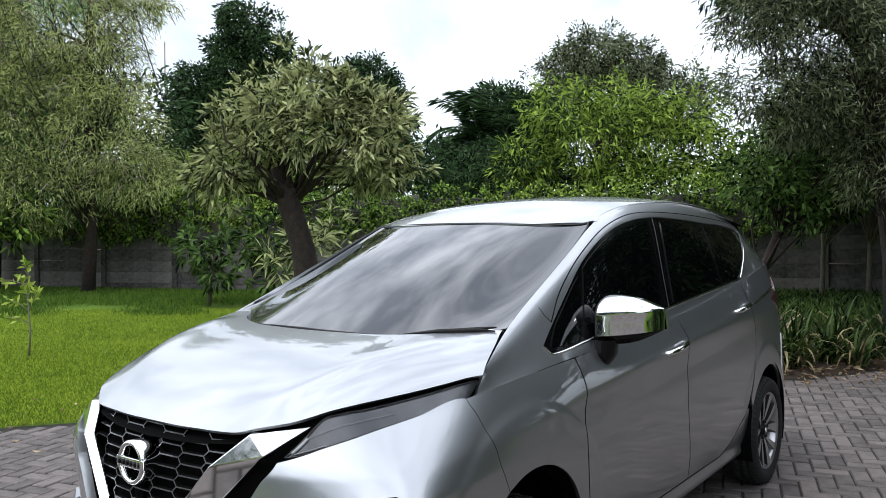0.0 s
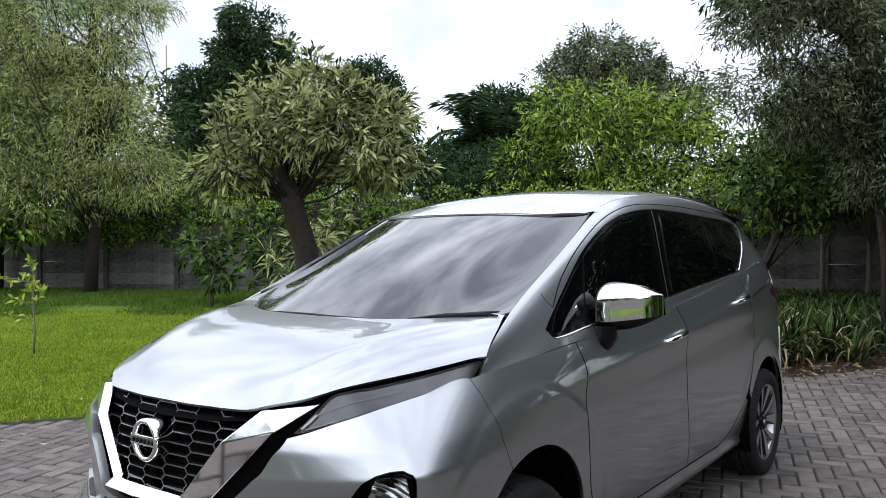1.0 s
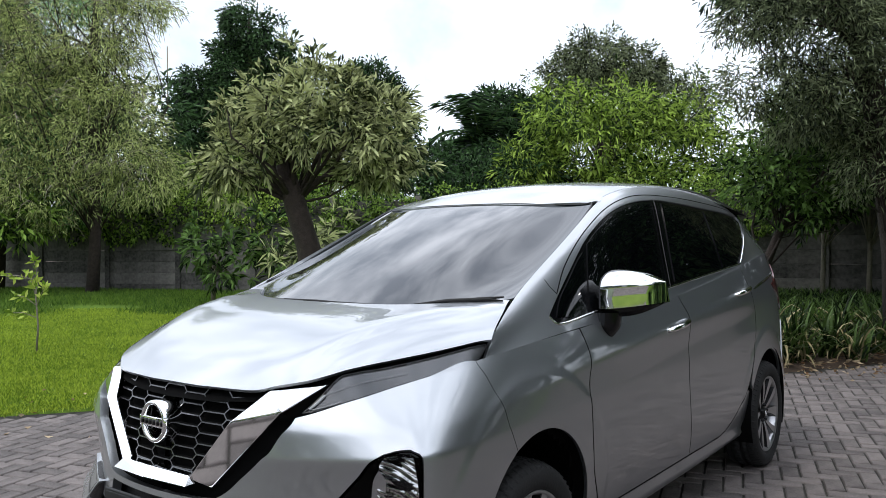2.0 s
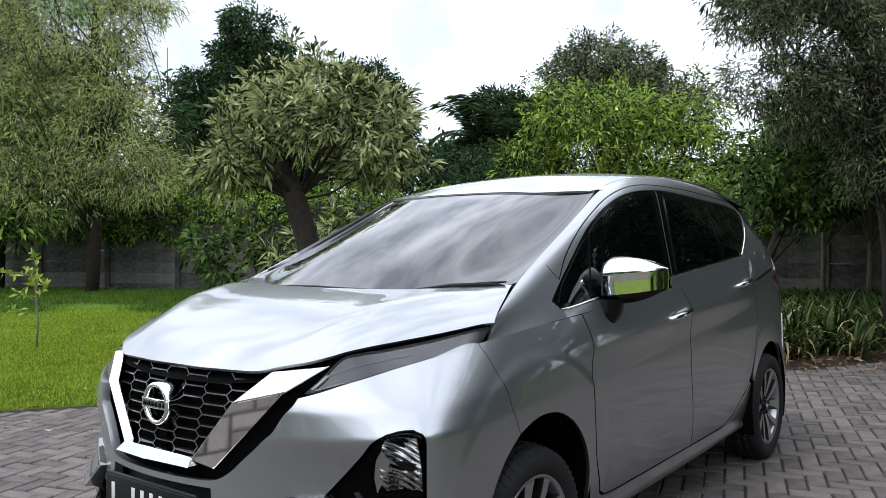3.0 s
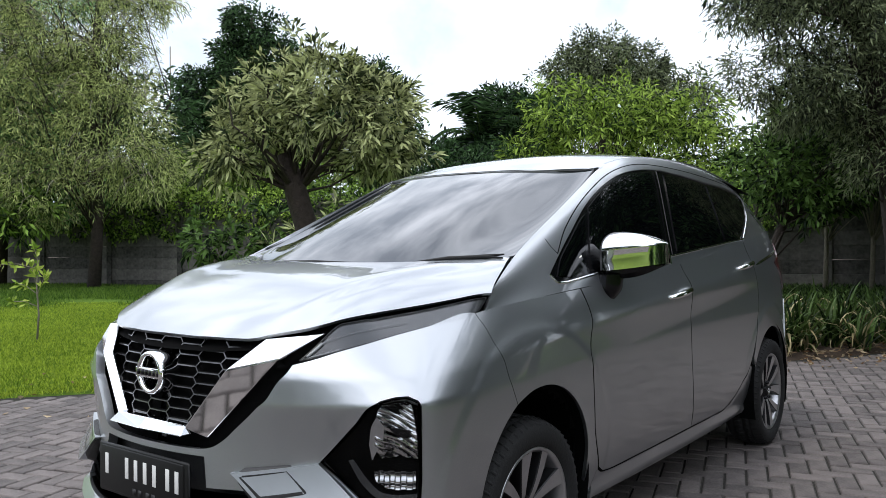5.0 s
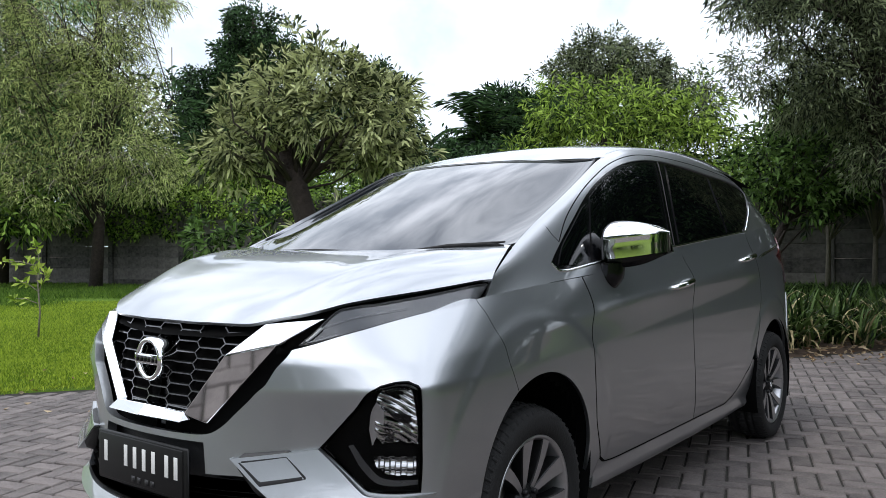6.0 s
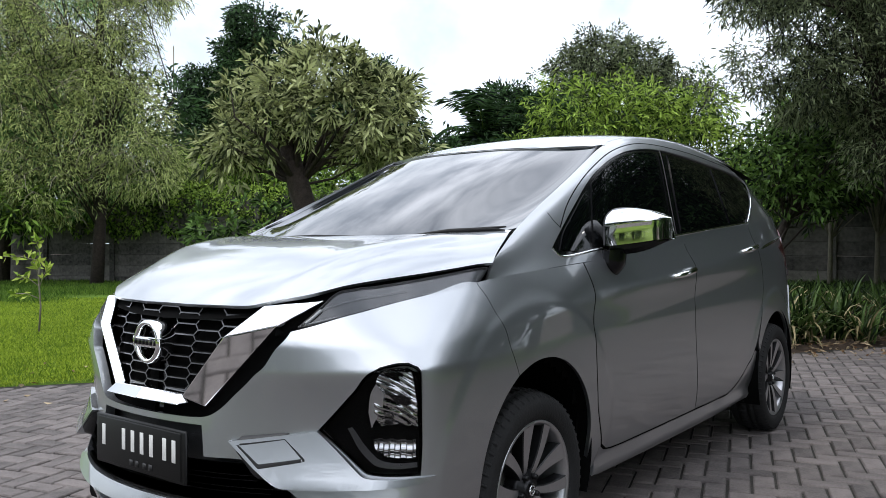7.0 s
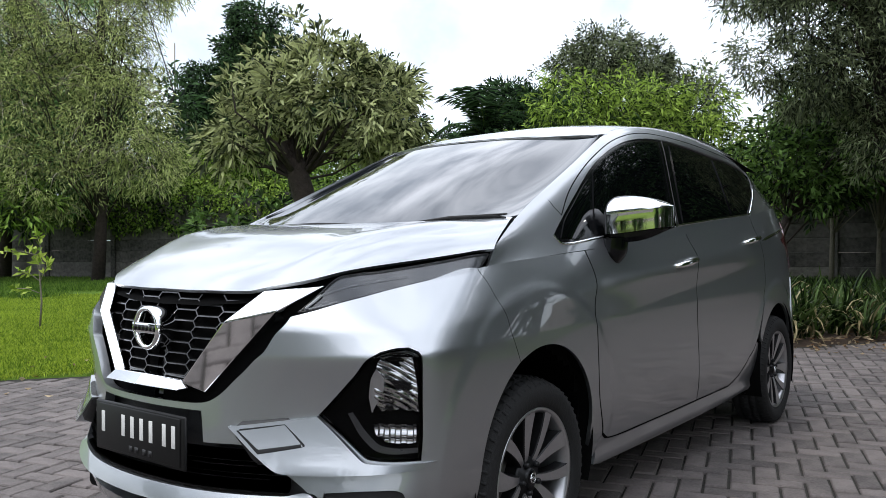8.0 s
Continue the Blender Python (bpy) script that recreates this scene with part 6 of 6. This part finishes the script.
tall = lawn_points(80000, 14.2, 23.5, 0.55, 203, tall_zone)
blades("tall_grass", tall, 0.15, 0.016, 0.45, M_TALL, "taller unmown grass along the wall's foot", 204)


def bed_cover():
    rng = np.random.default_rng(206)
    n = 26000
    x, y = rng.uniform(-6.5, 3.2, n), rng.uniform(6.6, 16.2, n)
    ex = np.interp(y, [p[1] for p in EDGE], [p[0] for p in EDGE])
    k = (x < ex - 0.5) & (y < 6.78 + (x + 27) * 0.3629 - 0.2)
    x, y = x[k], y[k]
    z = np.array([lawn_z(a, b) for a, b in zip(x, y)])
    blades("ground_cover", np.stack([x, y, z + 0.02], 1), 0.17, 0.030, 0.8, M_LEAF_STRAP, "low leafy ground cover in the shaded bed", 207)


bed_cover()


def bed_soil():
    """Mulched soil under the edging plants, a low bank along the paving."""
    rng = np.random.default_rng(208)
    vs, fs = [], []
    ys = np.arange(5.2, 13.01, 0.2)
    for y in ys:
        for k in range(9):
            x = edge_x(y) + 0.06 - k * 0.20
            vs.append((x, y, (-0.03 if k == 0 else lawn_z(x, y) + 0.025 + 0.012 * rng.normal())))
    for i in range(len(ys) - 1):
        for k in range(8):
            fs.append((i * 9 + k, (i + 1) * 9 + k, (i + 1) * 9 + k + 1, i * 9 + k + 1))
    tagged(raw_ob("planting_bed", vs, fs, M_SOIL), "dark mulched soil of the planting bed along the paving", "planting bed", kind="structure")
    n = 700
    y = rng.uniform(5.4, 12.5, n)
    x = np.interp(y, [p[1] for p in EDGE], [p[0] for p in EDGE]) + 0.04 - np.abs(rng.normal(size=n)) * 0.35
    z = np.array([lawn_z(a, b) + 0.05 for a, b in zip(x, y)])
    d = rng.normal(size=(n, 3))
    d[:, 2] *= 0.25
    v, f = leaves(rng, np.stack([x, y, z], 1), d, 0.10, 0.022, 0.5, 0.0)
    tagged(raw_ob("bed_litter", v, f, M_DRY, smooth=False), "dry brown leaves lying on the bed's soil", "leaf litter", kind="stuff")


bed_soil()


def strap_plant(x, y, seed, size):
    """A clump of arching strap leaves, each a bent tapering ribbon."""
    rng = np.random.default_rng(seed)
    root = thing("strap_leaf_plant", (x, y, 0.0), "clump of arching dark green strap leaves in the bed", "plant", "edging plants")
    for mat_, n, droop, name in ((M_LEAF_STRAP, 26, 1.0, "foliage"), (M_STRAW, 7, 1.9, "dry_foliage")):
        vs, fs = [], []
        for i in range(n):
            az = rng.uniform(0, 6.283)
            ln = size * rng.uniform(0.65, 1.15)
            el = rng.uniform(0.75, 1.45)
            p = np.array((rng.normal() * 0.04, rng.normal() * 0.04, 0.02))
            d = np.array((math.cos(az) * math.cos(el), math.sin(az) * math.cos(el), math.sin(el)))
            side = np.array((-math.sin(az), math.cos(az), 0))
            k0 = len(vs)
            for j in range(7):
                w = 0.017 * math.sin(math.pi * (0.18 + 0.80 * j / 6)) * rng.uniform(0.9, 1.1)
                vs += [tuple(p - side * w), tuple(p + side * w)]
                d = d - np.array((0, 0, 0.05 + 0.06 * j)) * droop
                d /= np.linalg.norm(d)
                p = p + d * ln / 6
                p[2] = max(p[2], 0.01)
            for j in range(6):
                fs.append((k0 + 2 * j, k0 + 2 * j + 1, k0 + 2 * j + 3, k0 + 2 * j + 2))
        tagged(raw_ob(name, vs, fs, mat_, root, smooth=True), kind="stuff")


rng = np.random.default_rng(210)
k = 0
for row, off in enumerate((0.22, 0.55, 0.92)):
    for yy in np.arange(5.6, 12.6, 0.30):
        strap_plant(edge_x(yy) - off + rng.normal() * 0.07, yy + rng.normal() * 0.08, 300 + k, 0.62 + 0.08 * row)
        k += 1


def sapling():
    base = (-7.55, 2.52, 0.02)
    root = thing("sapling", base, "young sapling with pale yellow-green leaves on the lawn", "sapling")
    rng = np.random.default_rng(220)
    bm = bmesh.new()
    stem = [(0, 0, 0), (0.03, 0.01, 0.35), (0.0, 0.0, 0.7), (-0.03, 0.03, 1.0), (-0.06, 0.0, 1.16)]
    tube(bm, stem, [0.013, 0.011, 0.009, 0.006, 0.003], 6)
    tw = [((0.0, 0, 0.55), (0.10, 0.06, 0.82)), ((0.0, 0, 0.6), (-0.25, -0.12, 0.72)), ((0.0, 0, 0.7), (-0.18, 0.0, 0.98)), ((-0.02, 0, 0.9), (-0.42, -0.22, 0.95)), ((0.0, 0.0, 0.45), (-0.30, -0.15, 0.50))]
    for a, b in tw:
        tube(bm, [a, Vector(a).lerp(Vector(b), 0.5) + Z * 0.03, b], [0.006, 0.005, 0.003], 5)
    part("stem", bm, M_BARKG, root)
    cs, ds = [], []
    for a, b in tw + [(stem[3], stem[4]), (stem[2], stem[3])]:
        for i in range(16):
            p = Vector(a).lerp(Vector(b), rng.uniform(0.25, 1.05))
            cs.append(p)
            ds.append(Vector(rng.normal(size=3)) + Vector((0, 0, 0.4)) + (Vector(b) - Vector(a)).normalized() * 0.8)
    v, f = leaves(rng, np.array(cs), np.array(ds), 0.125, 0.046)
    tagged(raw_ob("foliage", v, f, M_LEAF_YOUNG, root, smooth=False), kind="stuff")


sapling()


def antenna():
    x, y, z = spot(60, -20.6)
    root = thing("antenna_mast", (x, y, 0), "thin guyed antenna mast far behind the trees", "mast")
    bm = bmesh.new()
    tube(bm, [(0, 0, 0), (0, 0, 16.0)], [0.06, 0.04], 6)
    part("pole", bm, M_BARKG, root)


antenna()


def litter():
    rng = np.random.default_rng(230)
    n = 420
    y = rng.uniform(4.6, 11.0, n)
    x = np.interp(y, [p[1] for p in EDGE], [p[0] for p in EDGE]) + 0.02 + np.abs(rng.normal(size=n)) * 0.38
    c = np.stack([x, y, np.full(n, 0.006)], 1)
    d = rng.normal(size=(n, 3))
    d[:, 2] = 0.12
    v, f = leaves(rng, c, d, 0.055, 0.026, 0.5, 0.0)
    tagged(raw_ob("leaf_litter", v, f, M_DRY, smooth=False), "dry fallen leaves scattered on the paving by the bed", "leaf litter", kind="stuff")
    n = 90
    y = rng.uniform(-2.0, 2.6, n)
    x = np.interp(y, [p[1] for p in EDGE], [p[0] for p in EDGE]) + rng.normal(size=n) * 0.7
    c = np.stack([x, y, np.where(x < np.interp(y, [p[1] for p in EDGE], [p[0] for p in EDGE]), 0.06, 0.006)], 1)
    d = rng.normal(size=(n, 3))
    d[:, 2] = 0.12
    v, f = leaves(rng, c, d, 0.06, 0.03, 0.5, 0.0)
    tagged(raw_ob("fallen_leaf", v, f, M_DRY, smooth=False), "pale dry leaves fallen on the lawn's edge", "leaf litter", kind="stuff")


litter()

# ---- herringbone paving, laid last ----


def paving():
    bm = bmesh.new()
    vs, fs = [], []
    ys = np.arange(-6.6, 22.1, 0.5)
    for y in ys:
        vs += [(edge_x(y) - 0.12, y, -0.012), (5.1, y, -0.012)]
    for i in range(len(ys) - 1):
        fs.append((2 * i, 2 * i + 1, 2 * i + 3, 2 * i + 2))
    field = tagged(raw_ob("pavement", vs, fs, M_JOINT), "grey-brown brick pavers in herringbone with dark joints", "pavement", kind="structure")
    a, gap, th = 0.1055, 0.012, radians(17)
    cu, su = math.cos(th), math.sin(th)
    bm = bmesh.new()
    box(bm, (-a + gap / 2, -a / 2 + gap / 2, -0.05), (a - gap / 2, a / 2 - gap / 2, 0.0), 0.0)
    tops = [e for e in bm.edges if all(v.co.z > -0.001 for v in e.verts)]
    bmesh.ops.bevel(bm, geom=tops, offset=0.006, segments=1, affect="EDGES")
    me = bpy.data.meshes.new("paver")
    bm.to_mesh(me)
    bm.free()
    me.materials.append(M_PAVER)
    bv = np.array([v.co[:] for v in me.vertices])
    bf = [tuple(p.vertices) for p in me.polygons]
    rng = np.random.default_rng(240)
    spots = []
    for i in range(-170, 170):
        for j in range(-170, 170):
            m = (i - j) % 4
            if m == 0 or m == 3:
                x, y = ((i + 1.0) * a, (j + 0.5) * a) if m == 0 else ((i + 0.5) * a, (j + 1.0) * a)
                spots.append((x * cu - y * su, x * su + y * cu, 0 if m == 0 else 1))
    spots = np.array(spots)
    ex = np.interp(spots[:, 1], [p[1] for p in EDGE], [p[0] for p in EDGE])
    ok = (spots[:, 0] > ex + 0.10) & (spots[:, 0] < 5.0) & (spots[:, 1] > -6.5) & (spots[:, 1] < 13)
    spots = spots[ok]
    near = (np.hypot(spots[:, 0] - 1.45, spots[:, 1] - 2.6) < 0.88) | (np.hypot(spots[:, 0] + 2.6, spots[:, 1] + 0.1) < 0.85)
    k = 0
    vs, fs = [], []
    for (x, y, turn), nr in zip(spots, near):
        ang = th + (math.pi / 2 if turn else 0)
        dz, tx, ty = 0.0018 * rng.normal(), 0.008 * rng.normal(), 0.008 * rng.normal()
        if nr and k < 300:
            k += 1
            ob = new("paver", me)
            ob.parent = field
            ob.location, ob.rotation_euler = (x, y, dz), (tx, ty, ang)
        else:
            c, s = math.cos(ang), math.sin(ang)
            q = bv.copy()
            q[:, 2] += dz + tx * bv[:, 1] - ty * bv[:, 0]
            q[:, 0], q[:, 1] = bv[:, 0] * c - bv[:, 1] * s + x, bv[:, 0] * s + bv[:, 1] * c + y
            b = len(vs) * len(bv)
            vs.append(q)
            fs += [tuple(i + b for i in f) for f in bf]
    tagged(raw_ob("paver_field", np.concatenate(vs), fs, M_PAVERS, field, smooth=False), kind="stuff")


paving()
